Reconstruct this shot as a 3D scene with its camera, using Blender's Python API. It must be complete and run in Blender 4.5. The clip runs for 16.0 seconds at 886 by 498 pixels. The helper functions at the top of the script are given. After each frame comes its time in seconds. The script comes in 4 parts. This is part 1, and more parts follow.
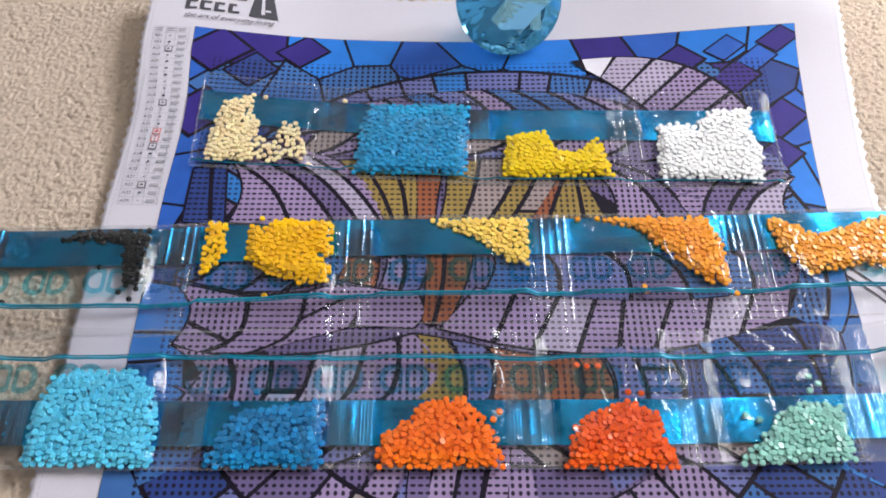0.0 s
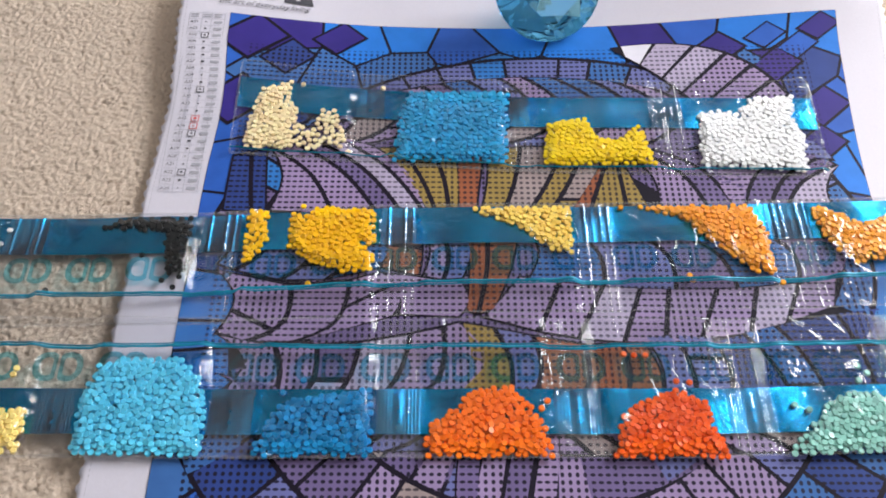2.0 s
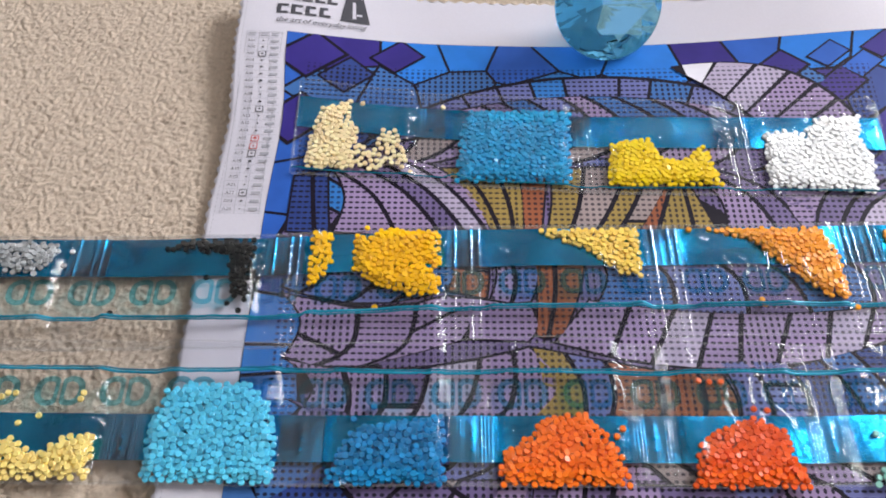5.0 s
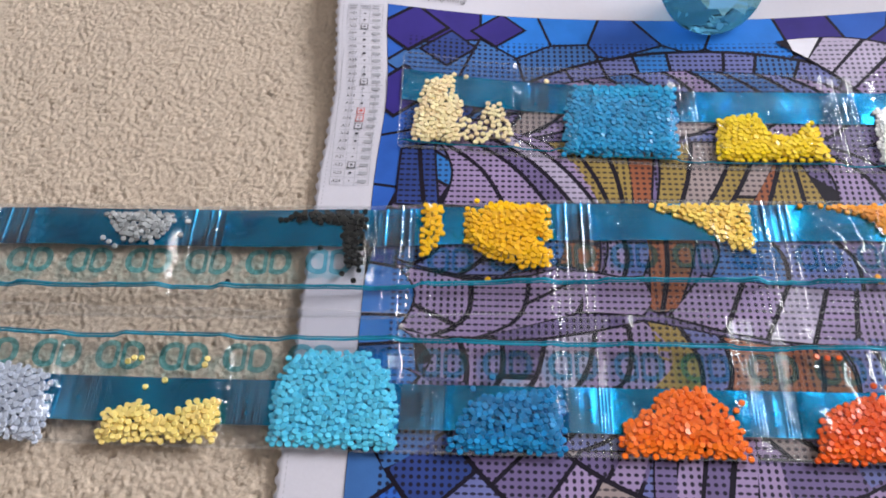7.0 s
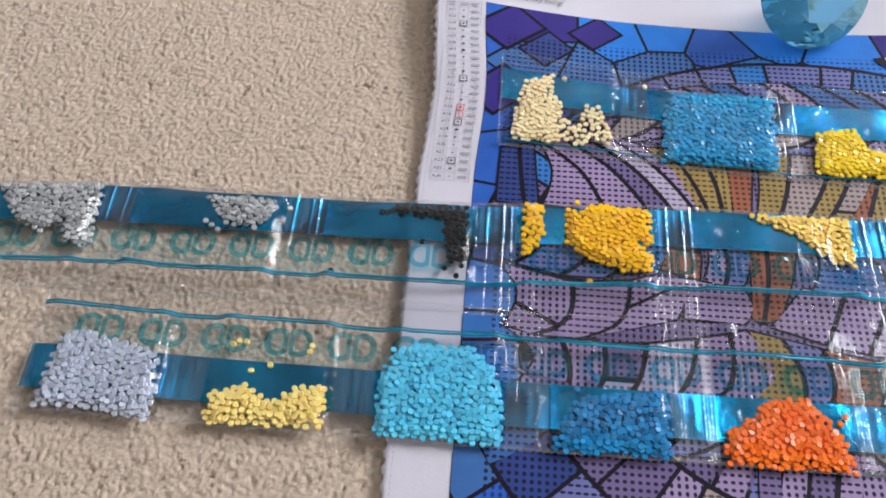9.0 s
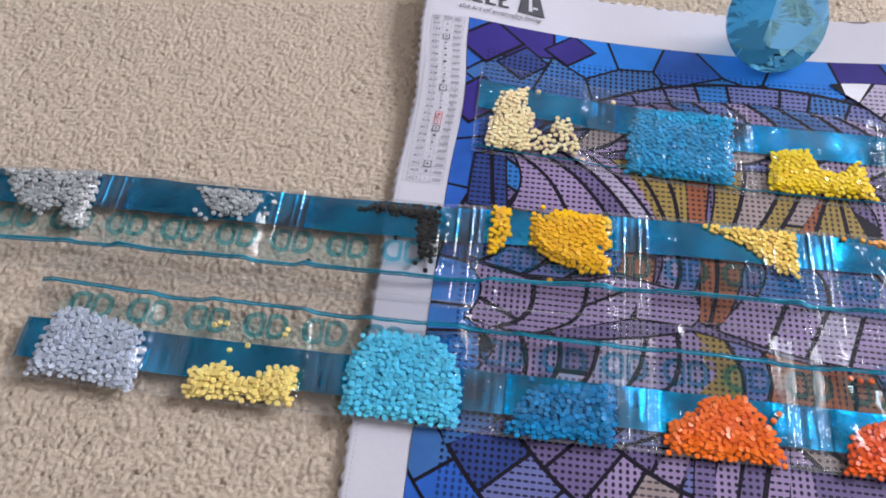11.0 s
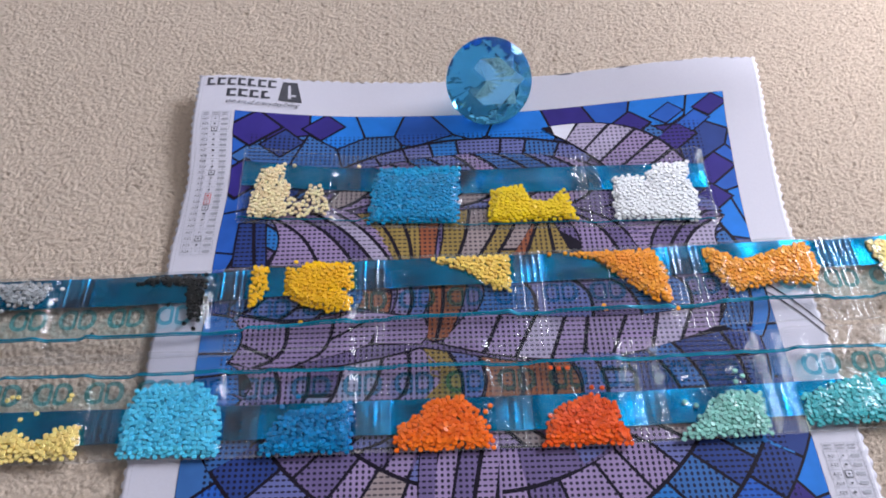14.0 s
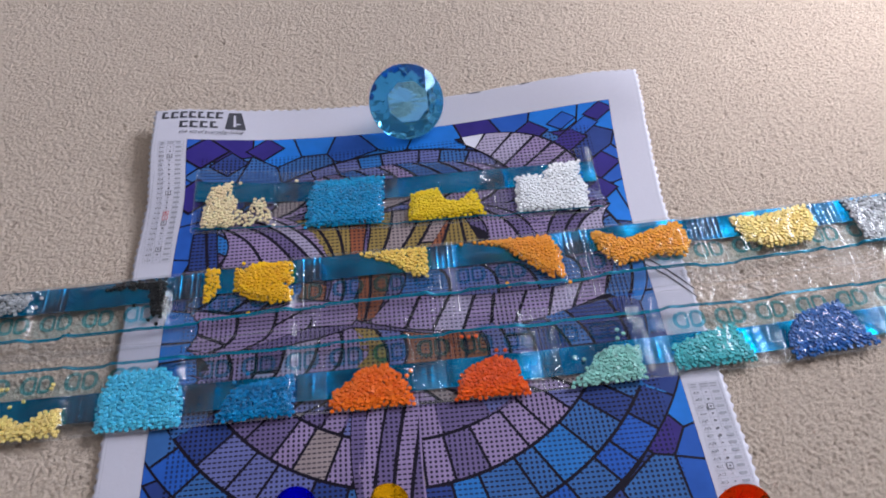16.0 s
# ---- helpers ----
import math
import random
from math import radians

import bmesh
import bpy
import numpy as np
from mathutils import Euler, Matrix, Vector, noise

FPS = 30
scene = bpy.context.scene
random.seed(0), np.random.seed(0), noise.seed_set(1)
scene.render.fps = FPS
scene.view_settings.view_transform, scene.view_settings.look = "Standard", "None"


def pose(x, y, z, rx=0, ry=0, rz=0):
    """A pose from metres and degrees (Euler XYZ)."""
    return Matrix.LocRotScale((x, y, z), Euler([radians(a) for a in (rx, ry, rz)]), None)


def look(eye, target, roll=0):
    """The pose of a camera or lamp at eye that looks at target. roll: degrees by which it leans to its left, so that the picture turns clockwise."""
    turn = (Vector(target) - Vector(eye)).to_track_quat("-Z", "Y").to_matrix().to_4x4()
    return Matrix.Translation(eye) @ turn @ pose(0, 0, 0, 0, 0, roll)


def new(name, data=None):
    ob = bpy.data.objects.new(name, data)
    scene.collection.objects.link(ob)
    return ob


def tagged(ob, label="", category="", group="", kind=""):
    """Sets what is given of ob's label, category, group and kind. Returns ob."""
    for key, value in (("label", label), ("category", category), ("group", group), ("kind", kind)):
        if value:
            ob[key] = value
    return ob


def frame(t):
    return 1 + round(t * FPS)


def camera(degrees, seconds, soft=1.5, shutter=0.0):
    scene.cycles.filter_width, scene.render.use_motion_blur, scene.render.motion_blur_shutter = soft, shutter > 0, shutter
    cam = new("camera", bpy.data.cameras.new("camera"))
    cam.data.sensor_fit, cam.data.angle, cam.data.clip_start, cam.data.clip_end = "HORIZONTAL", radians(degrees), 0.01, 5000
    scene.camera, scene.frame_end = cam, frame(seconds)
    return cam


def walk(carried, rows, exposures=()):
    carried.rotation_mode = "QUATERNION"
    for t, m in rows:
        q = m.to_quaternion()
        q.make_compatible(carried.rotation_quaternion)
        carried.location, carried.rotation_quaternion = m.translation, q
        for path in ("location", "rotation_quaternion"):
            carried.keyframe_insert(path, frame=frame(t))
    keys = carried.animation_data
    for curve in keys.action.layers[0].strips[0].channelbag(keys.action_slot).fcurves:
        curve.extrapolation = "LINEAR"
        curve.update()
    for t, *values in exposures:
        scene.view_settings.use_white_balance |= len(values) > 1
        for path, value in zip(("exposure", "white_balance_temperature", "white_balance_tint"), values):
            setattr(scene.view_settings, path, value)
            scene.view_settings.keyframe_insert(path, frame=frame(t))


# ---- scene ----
cam = camera(55.1, 16.0, soft=1.8)
PATH = [
    (0, (0.119, -0.332, 0.308), (0.151, 0.753, -1.373), 1.7),
    (0.5, (0.118, -0.332, 0.305), (0.147, 0.751, -1.376), 1.6),
    (1, (0.111, -0.332, 0.307), (0.14, 0.739, -1.382), 1.6),
    (1.5, (0.107, -0.331, 0.308), (0.133, 0.733, -1.385), 1.5),
    (2, (0.102, -0.331, 0.306), (0.127, 0.731, -1.389), 1.5),
    (2.5, (0.098, -0.33, 0.307), (0.121, 0.732, -1.388), 1.5),
    (3, (0.094, -0.329, 0.307), (0.115, 0.731, -1.388), 1.3),
    (5.3, (0.072, -0.323, 0.305), (0.065, 0.755, -1.38), 0.2),
    (5.5, (0.067, -0.323, 0.305), (0.053, 0.751, -1.382), -0.1),
    (6, (0.057, -0.323, 0.304), (0.021, 0.737, -1.391), -0.9),
    (6.5, (0.048, -0.325, 0.305), (-0.004, 0.717, -1.401), -1.4),
    (7, (0.043, -0.327, 0.306), (-0.018, 0.705, -1.406), -1.7),
    (7.5, (0.034, -0.329, 0.305), (-0.03, 0.702, -1.407), -1.5),
    (8, (0.024, -0.33, 0.306), (-0.047, 0.7, -1.407), -1.1),
    (8.5, (0.01, -0.33, 0.305), (-0.059, 0.699, -1.408), -0.1),
    (8.7, (0.002, -0.33, 0.306), (-0.066, 0.697, -1.408), 0.3),
    (10.8, (0.007, -0.347, 0.32), (-0.073, 0.705, -1.379), 2.6),
    (11, (0.017, -0.348, 0.326), (-0.059, 0.703, -1.374), 2.8),
    (11.5, (0.033, -0.352, 0.335), (-0.043, 0.706, -1.361), 2.8),
    (12, (0.053, -0.354, 0.334), (-0.022, 0.725, -1.347), 2.6),
    (12.5, (0.07, -0.36, 0.348), (-0.004, 0.77, -1.3), 1.8),
    (13, (0.093, -0.365, 0.355), (0.052, 0.791, -1.277), 0.8),
    (13.5, (0.104, -0.377, 0.361), (0.099, 0.799, -1.256), -0.2),
    (14, (0.12, -0.393, 0.376), (0.146, 0.806, -1.225), -0.6),
    (14.5, (0.134, -0.409, 0.385), (0.187, 0.81, -1.2), -0.9),
    (15, (0.146, -0.42, 0.392), (0.211, 0.816, -1.179), -1.4),
    (15.5, (0.151, -0.437, 0.405), (0.229, 0.813, -1.154), -1.6),
    (16, (0.152, -0.462, 0.421), (0.227, 0.8, -1.13), -2.3),
]
STOPS = [(0.0, 0.03, 6750, 12), (8.5, 0.0, 6650, 12), (11.0, -0.06, 6400, 13), (12.5, -0.12, 6300, 14), (14.0, -0.25, 6150, 15), (16.0, -0.50, 6050, 16)]
walk(cam, [(t, look(eye, target, roll)) for t, eye, target, roll in PATH], STOPS)

# ---- light: one wide daylight window in the wall on the right ----
world = bpy.data.worlds.new("sky")
scene.world = world
world.use_nodes = True
wn = world.node_tree
sky = wn.nodes.new("ShaderNodeTexSky")
sky.sky_type, sky.sun_disc = "NISHITA", False
sky.sun_elevation, sky.sun_rotation = radians(57), radians(75)
wn.links.new(sky.outputs[0], wn.nodes["Background"].inputs[0])
wn.nodes["Background"].inputs[1].default_value = 0.12

WIN = (2.57, 1.30, 1.50)          # centre of the window in the wall on the right
lamp = new("window_daylight", bpy.data.lights.new("window_daylight", "AREA"))
lamp.data.shape, lamp.data.size, lamp.data.size_y = "RECTANGLE", 1.6, 1.1
lamp.data.energy, lamp.data.color = 158.0, (0.91, 0.95, 1.0)
lamp.matrix_world = look((WIN[0] - 0.02, WIN[1], WIN[2]), (0.2, 0.4, 0.4))

# soft sun that falls through the same window on the carpet to the right
sun = new("sun", bpy.data.lights.new("sun", "SUN"))
sun.data.energy, sun.data.angle, sun.data.color = 7.5, radians(6), (1.0, 0.96, 0.92)
sun.matrix_world = look(WIN, (0.88, 0.79, 0.0))

# ---- materials ----
def mat(name):
    m = bpy.data.materials.new(name)
    m.use_nodes = True
    return m, m.node_tree, m.node_tree.nodes["Principled BSDF"]


def node(nt, kind, **values):
    n = nt.nodes.new(kind)
    for key, value in values.items():
        n.inputs[key.replace("_", " ")].default_value = value
    return n


def math_node(nt, op, a, b=None, c=None):
    n = nt.nodes.new("ShaderNodeMath")
    n.operation = op
    for i, v in enumerate((a, b, c)):
        if v is None:
            continue
        if isinstance(v, (int, float)):
            n.inputs[i].default_value = v
        else:
            nt.links.new(v, n.inputs[i])
    return n.outputs[0]


def mixed(nt, fac, a, b):
    n = nt.nodes.new("ShaderNodeMix")
    n.data_type = "RGBA"
    for i, v in ((0, fac), (6, a), (7, b)):
        if isinstance(v, (int, float)):
            n.inputs[i].default_value = v
        elif isinstance(v, tuple):
            n.inputs[i].default_value = (*v, 1)
        else:
            nt.links.new(v, n.inputs[i])
    return n.outputs[2]


def coords(nt):
    return nt.nodes.new("ShaderNodeTexCoord").outputs["Object"]


def noise_at(nt, scale, detail=3.0, rough=0.55):
    n = node(nt, "ShaderNodeTexNoise", Scale=scale, Detail=detail, Roughness=rough)
    nt.links.new(coords(nt), n.inputs["Vector"])
    return n.outputs[0]


def bump(nt, bsdf, height, strength, distance):
    b = node(nt, "ShaderNodeBump", Strength=strength, Distance=distance)
    nt.links.new(height, b.inputs["Height"])
    nt.links.new(b.outputs[0], bsdf.inputs["Normal"])


def plain(name, color, rough=0.5, metal=0.0, grain=400.0, amount=0.12, relief=0.15, spec=0.5):
    m, nt, p = mat(name)
    f = noise_at(nt, grain)
    dark = tuple(c * (1 - amount) for c in color)
    light = tuple(min(1, c * (1 + amount)) for c in color)
    nt.links.new(mixed(nt, f, dark, light), p.inputs["Base Color"])
    p.inputs["Roughness"].default_value, p.inputs["Metallic"].default_value = rough, metal
    p.inputs["Specular IOR Level"].default_value = spec
    if relief:
        bump(nt, p, f, relief, 0.0003)
    return m


def carpet_material():
    m, nt, p = mat("beige_carpet")
    big, mid, fine = noise_at(nt, 9), noise_at(nt, 480, 2), noise_at(nt, 900, 4, 0.7)
    a = mixed(nt, mid, (0.39, 0.308, 0.242), (0.70, 0.572, 0.462))
    b = mixed(nt, math_node(nt, "MULTIPLY", fine, 0.55), a, (0.79, 0.655, 0.535))
    c = mixed(nt, math_node(nt, "MULTIPLY", big, 0.25), b, (0.50, 0.41, 0.325))
    nt.links.new(c, p.inputs["Base Color"])
    p.inputs["Roughness"].default_value = 0.95
    p.inputs["Specular IOR Level"].default_value = 0.1
    p.inputs["Sheen Weight"].default_value = 0.15
    bump(nt, p, fine, 0.8, 0.0009)
    return m


def print_material(name, color, dots=0.0, ink=(0.012, 0.010, 0.022), pitch=0.0028):
    """Ink on coated canvas; dots: how dark the chart's symbols are, one to a bead."""
    m, nt, p = mat(name)
    f = noise_at(nt, 60, 4)
    base = mixed(nt, f, tuple(c * 0.72 for c in color), tuple(min(1, c * 1.25) for c in color))
    xyz = nt.nodes.new("ShaderNodeSeparateXYZ")
    nt.links.new(coords(nt), xyz.inputs[0])
    if dots:
        # the chart is printed on the middle of the picture only
        dots = math_node(nt, "MULTIPLY", math_node(nt, "MULTIPLY", math_node(nt, "GREATER_THAN", xyz.outputs[0], 0.011), math_node(nt, "LESS_THAN", xyz.outputs[0], 0.284)),
                         math_node(nt, "MULTIPLY", math_node(nt, "LESS_THAN", xyz.outputs[1], -0.024), dots))
        fx = math_node(nt, "SUBTRACT", math_node(nt, "FRACT", math_node(nt, "DIVIDE", xyz.outputs[0], pitch)), 0.5)
        fy = math_node(nt, "SUBTRACT", math_node(nt, "FRACT", math_node(nt, "DIVIDE", xyz.outputs[1], pitch)), 0.5)
        info = nt.nodes.new("ShaderNodeObjectInfo").outputs["Random"]
        # every cell has its own symbol: round, lying or standing
        sx = math_node(nt, "ADD", 0.78, math_node(nt, "MULTIPLY", info, 0.55))
        sy = math_node(nt, "SUBTRACT", 1.65, math_node(nt, "MULTIPLY", info, 0.80))
        dx, dy = math_node(nt, "MULTIPLY", fx, sx), math_node(nt, "MULTIPLY", fy, sy)
        d = math_node(nt, "SQRT", math_node(nt, "ADD", math_node(nt, "MULTIPLY", dx, dx), math_node(nt, "MULTIPLY", dy, dy)))
        ramp = nt.nodes.new("ShaderNodeMapRange")
        nt.links.new(d, ramp.inputs[0])
        for i, v in ((1, 0.27), (2, 0.38), (3, 1.0), (4, 0.0)):
            ramp.inputs[i].default_value = v
        base = mixed(nt, math_node(nt, "MULTIPLY", ramp.outputs[0], dots), base, ink)
    nt.links.new(base, p.inputs["Base Color"])
    p.inputs["Roughness"].default_value = 0.45
    p.inputs["Specular IOR Level"].default_value = 0.15
    bump(nt, p, noise_at(nt, 1500, 1), 0.12, 0.0003)
    return m


def film_material(name, tint=(0.965, 0.97, 0.975), gloss=0.78, rough=0.03, haze=0.002):
    """Thin clear plastic: it lets light straight through and mirrors a little of it."""
    m, nt, p = mat(name)
    nt.nodes.remove(p)
    out = nt.nodes["Material Output"]
    clear = nt.nodes.new("ShaderNodeBsdfTransparent")
    clear.inputs[0].default_value = (*tint, 1)
    milky = nt.nodes.new("ShaderNodeBsdfDiffuse")
    milky.inputs[0].default_value = (0.75, 0.76, 0.78, 1)
    shine = nt.nodes.new("ShaderNodeBsdfGlossy")
    shine.inputs["Roughness"].default_value = rough
    b = node(nt, "ShaderNodeBump", Strength=0.52, Distance=0.0018)
    # creases run mostly across the strip
    stretch = nt.nodes.new("ShaderNodeMapping")
    stretch.inputs["Scale"].default_value = (1.0, 0.38, 1.0)
    nt.links.new(coords(nt), stretch.inputs["Vector"])
    crease = node(nt, "ShaderNodeTexNoise", Scale=150.0, Detail=2.0, Roughness=0.5, Distortion=0.8)
    nt.links.new(stretch.outputs[0], crease.inputs["Vector"])
    nt.links.new(crease.outputs[0], b.inputs["Height"])
    nt.links.new(b.outputs[0], shine.inputs["Normal"])
    fres = node(nt, "ShaderNodeFresnel", IOR=1.5)
    one, two = nt.nodes.new("ShaderNodeMixShader"), nt.nodes.new("ShaderNodeMixShader")
    one.inputs[0].default_value = haze
    nt.links.new(clear.outputs[0], one.inputs[1])
    nt.links.new(milky.outputs[0], one.inputs[2])
    nt.links.new(math_node(nt, "MULTIPLY", fres.outputs[0], gloss), two.inputs[0])
    nt.links.new(one.outputs[0], two.inputs[1])
    nt.links.new(shine.outputs[0], two.inputs[2])
    nt.links.new(two.outputs[0], out.inputs[0])
    return m


def ink_film(name, color, cover):
    """Printed ink on clear film: it colours the light that comes through and covers a little."""
    m, nt, p = mat(name)
    f = noise_at(nt, 500, 2)
    nt.links.new(mixed(nt, f, tuple(c * 0.8 for c in color), color), p.inputs["Base Color"])
    p.inputs["Roughness"].default_value = 0.3
    stain = nt.nodes.new("ShaderNodeBsdfTransparent")
    stain.inputs[0].default_value = (0.30, 0.76, 0.88, 1)
    mix = nt.nodes.new("ShaderNodeMixShader")
    mix.inputs[0].default_value = cover * 0.16
    nt.links.new(stain.outputs[0], mix.inputs[1])
    nt.links.new(p.outputs[0], mix.inputs[2])
    nt.links.new(mix.outputs[0], nt.nodes["Material Output"].inputs[0])
    return m


def foil_material(name, color, metal=0.6):
    """Coloured metal foil behind film: darkens and flares with every swell."""
    m, nt, p = mat(name)
    f = noise_at(nt, 45, 3)
    nt.links.new(mixed(nt, f, tuple(c * 0.75 for c in color), tuple(c * 1.25 for c in color)), p.inputs["Base Color"])
    p.inputs["Metallic"].default_value = metal
    p.inputs["Roughness"].default_value = 0.27
    swell = math_node(nt, "ADD", noise_at(nt, 26, 1), math_node(nt, "MULTIPLY", noise_at(nt, 420, 2), 0.03))
    bump(nt, p, swell, 0.85, 0.013)
    return m


def bead_material(name, color, spread=0.18, see=0.0):
    m, nt, p = mat(name)
    isl = nt.nodes.new("ShaderNodeNewGeometry").outputs["Random Per Island"]
    own = nt.nodes.new("ShaderNodeObjectInfo").outputs["Random"]
    isl = math_node(nt, "FRACT", math_node(nt, "ADD", isl, own))
    nt.links.new(mixed(nt, isl, tuple(c * (1 - spread) for c in color), tuple(min(1, c * (1 + spread)) for c in color)), p.inputs["Base Color"])
    p.inputs["Roughness"].default_value = 0.3
    p.inputs["Specular IOR Level"].default_value = 0.3
    p.inputs["Subsurface Weight"].default_value = 0.25
    p.inputs["Subsurface Radius"].default_value = (1.0, 1.0, 1.0)
    p.inputs["Subsurface Scale"].default_value = 0.0005
    p.inputs["Coat Weight"].default_value = 0.0
    p.inputs["Transmission Weight"].default_value = see
    return m


def gem_material(name, color):
    m, nt, p = mat(name)
    nt.nodes.remove(p)
    g = nt.nodes.new("ShaderNodeBsdfGlass")
    g.inputs["Color"].default_value = (*color, 1)
    g.inputs["Roughness"].default_value = 0.0
    g.inputs["IOR"].default_value = 1.52
    nt.links.new(g.outputs[0], nt.nodes["Material Output"].inputs[0])
    return m


CARPET = carpet_material()
WALL = plain("white_wall_paint", (0.64, 0.64, 0.64), 0.8, grain=80, amount=0.03)
CEIL = plain("white_ceiling_paint", (0.44, 0.44, 0.44), 0.85, grain=80, amount=0.03)
FRAME = plain("white_window_paint", (0.8, 0.8, 0.8), 0.4, grain=200, amount=0.03)
CANVAS = plain("white_coated_canvas", (0.60, 0.58, 0.66), 0.42, grain=900, amount=0.05, relief=0.2)
LEAD = plain("black_printed_outline", (0.012, 0.009, 0.018), 0.45, grain=500, amount=0.3, relief=0.1, spec=0.12)
INK = plain("dark_grey_print", (0.05, 0.05, 0.065), 0.5, grain=600, amount=0.2, relief=0.0)
PALE_INK = plain("pale_grey_print", (0.36, 0.36, 0.41), 0.5, grain=600, amount=0.1, relief=0.0)
RED_INK = plain("red_print", (0.65, 0.10, 0.09), 0.5, grain=600, amount=0.1, relief=0.0)
FILM = film_material("clear_bag_film")
BACK_FILM = film_material("clear_bag_back", gloss=0.12, haze=0.002, tint=(0.95, 0.955, 0.96))
FOLD_FILM = film_material("glossy_fold_film", gloss=2.2, rough=0.05, haze=0.08)
SEAL_FILM = film_material("ribbed_seal_film", gloss=1.2, rough=0.06, haze=0.03)
FOIL = foil_material("teal_blue_foil_band", (0.0002, 0.215, 0.43), 1.0)
ZIP = foil_material("teal_zip_line", (0.004, 0.23, 0.36), 0.2)
LOGO = ink_film("teal_film_print", (0.025, 0.24, 0.30), 0.55)

PRINT = {k: print_material("print_" + k, c, d) for k, (c, d) in {
    "azure": ((0.02, 0.19, 0.66), 0.7), "royal": ((0.025, 0.11, 0.47), 0.7), "indigo": ((0.036, 0.024, 0.20), 0.5),
    "steel_dots": ((0.045, 0.14, 0.38), 0.93), "navy_dots": ((0.028, 0.055, 0.22), 0.97), "indigo_dots": ((0.045, 0.028, 0.20), 0.85),
    "peri_dots": ((0.145, 0.16, 0.38), 0.92), "violet_dots": ((0.16, 0.12, 0.26), 0.96), "lavender_dots": ((0.32, 0.235, 0.415), 0.97),
    "pale_dots": ((0.44, 0.38, 0.53), 0.75), "gold_dots": ((0.31, 0.215, 0.065), 0.85), "orange_dots": ((0.30, 0.095, 0.045), 0.85),
    "sand_dots": ((0.33, 0.26, 0.26), 0.8), "azure_dots": ((0.03, 0.18, 0.52), 0.75), "white": ((0.74, 0.72, 0.82), 0.0)}.items()}


# ---- shared builders ----
def mesh_of(name, verts, faces, material, smooth=False):
    me = bpy.data.meshes.new(name)
    me.from_pydata(verts, [], faces)
    me.materials.append(material)
    if smooth:
        me.polygons.foreach_set("use_smooth", [True] * len(me.polygons))
    me.update()
    return me


def piece(name, verts, faces, material, parent=None, label="", smooth=False):
    ob = new(name, mesh_of(name, verts, faces, material, smooth))
    ob.parent = parent
    if label:
        tagged(ob, label)
    return ob


def part(name, bm, material, parent=None, label="", smooth=False):
    me = bpy.data.meshes.new(name)
    bm.to_mesh(me)
    bm.free()
    me.materials.append(material)
    if smooth:
        me.polygons.foreach_set("use_smooth", [True] * len(me.polygons))
    ob = new(name, me)
    ob.parent = parent
    if label:
        tagged(ob, label)
    return ob


def box_bm(*boxes, bevel=0.0):
    bm = bmesh.new()
    for x0, y0, z0, x1, y1, z1 in boxes:
        bmesh.ops.create_cube(bm, size=1.0, matrix=Matrix.LocRotScale(((x0 + x1) / 2, (y0 + y1) / 2, (z0 + z1) / 2), None, (x1 - x0, y1 - y0, z1 - z0)))
    if bevel:
        bmesh.ops.bevel(bm, geom=bm.edges[:], offset=bevel, segments=2, affect="EDGES", profile=0.5)
    return bm


def grid_faces(nu, nv):
    return [(i * nv + j, (i + 1) * nv + j, (i + 1) * nv + j + 1, i * nv + j + 1) for i in range(nu - 1) for j in range(nv - 1)]


def lerp(points, x):
    return float(np.interp(x, [p[0] for p in points], [p[1] for p in points]))


def ease(t):
    t = min(1.0, max(0.0, t))
    return t * t * (3 - 2 * t)


# ---- room: carpet, walls, ceiling, window ----
def tuft_height(x, y, pitch, seed):
    """Height of a twisted cut pile: one rounded tuft to every jittered cell."""
    rng = np.random.default_rng(seed)
    jit = rng.random((3, 512, 512))
    gx, gy = np.floor(x / pitch).astype(int), np.floor(y / pitch).astype(int)
    best, second = np.full(x.shape, 9.0), np.full(x.shape, 9.0)
    tall = np.zeros(x.shape)
    for i in (-1, 0, 1):
        for j in (-1, 0, 1):
            cx, cy = gx + i, gy + j
            px = (cx + 0.1 + 0.8 * jit[0, cx % 512, cy % 512]) * pitch
            py = (cy + 0.1 + 0.8 * jit[1, cx % 512, cy % 512]) * pitch
            d = np.hypot(x - px, y - py) / pitch
            near = d < best
            second = np.where(near, best, np.minimum(second, d))
            best = np.where(near, d, best)
            tall = np.where(near, jit[2, cx % 512, cy % 512], tall)
    dome = np.sqrt(np.clip(1 - (best / 1.0) ** 2, 0, 1))
    crack = np.clip((second - best) / 0.26, 0, 1) ** 0.7
    return dome * 0.26 + crack * (0.62 + 0.36 * tall)


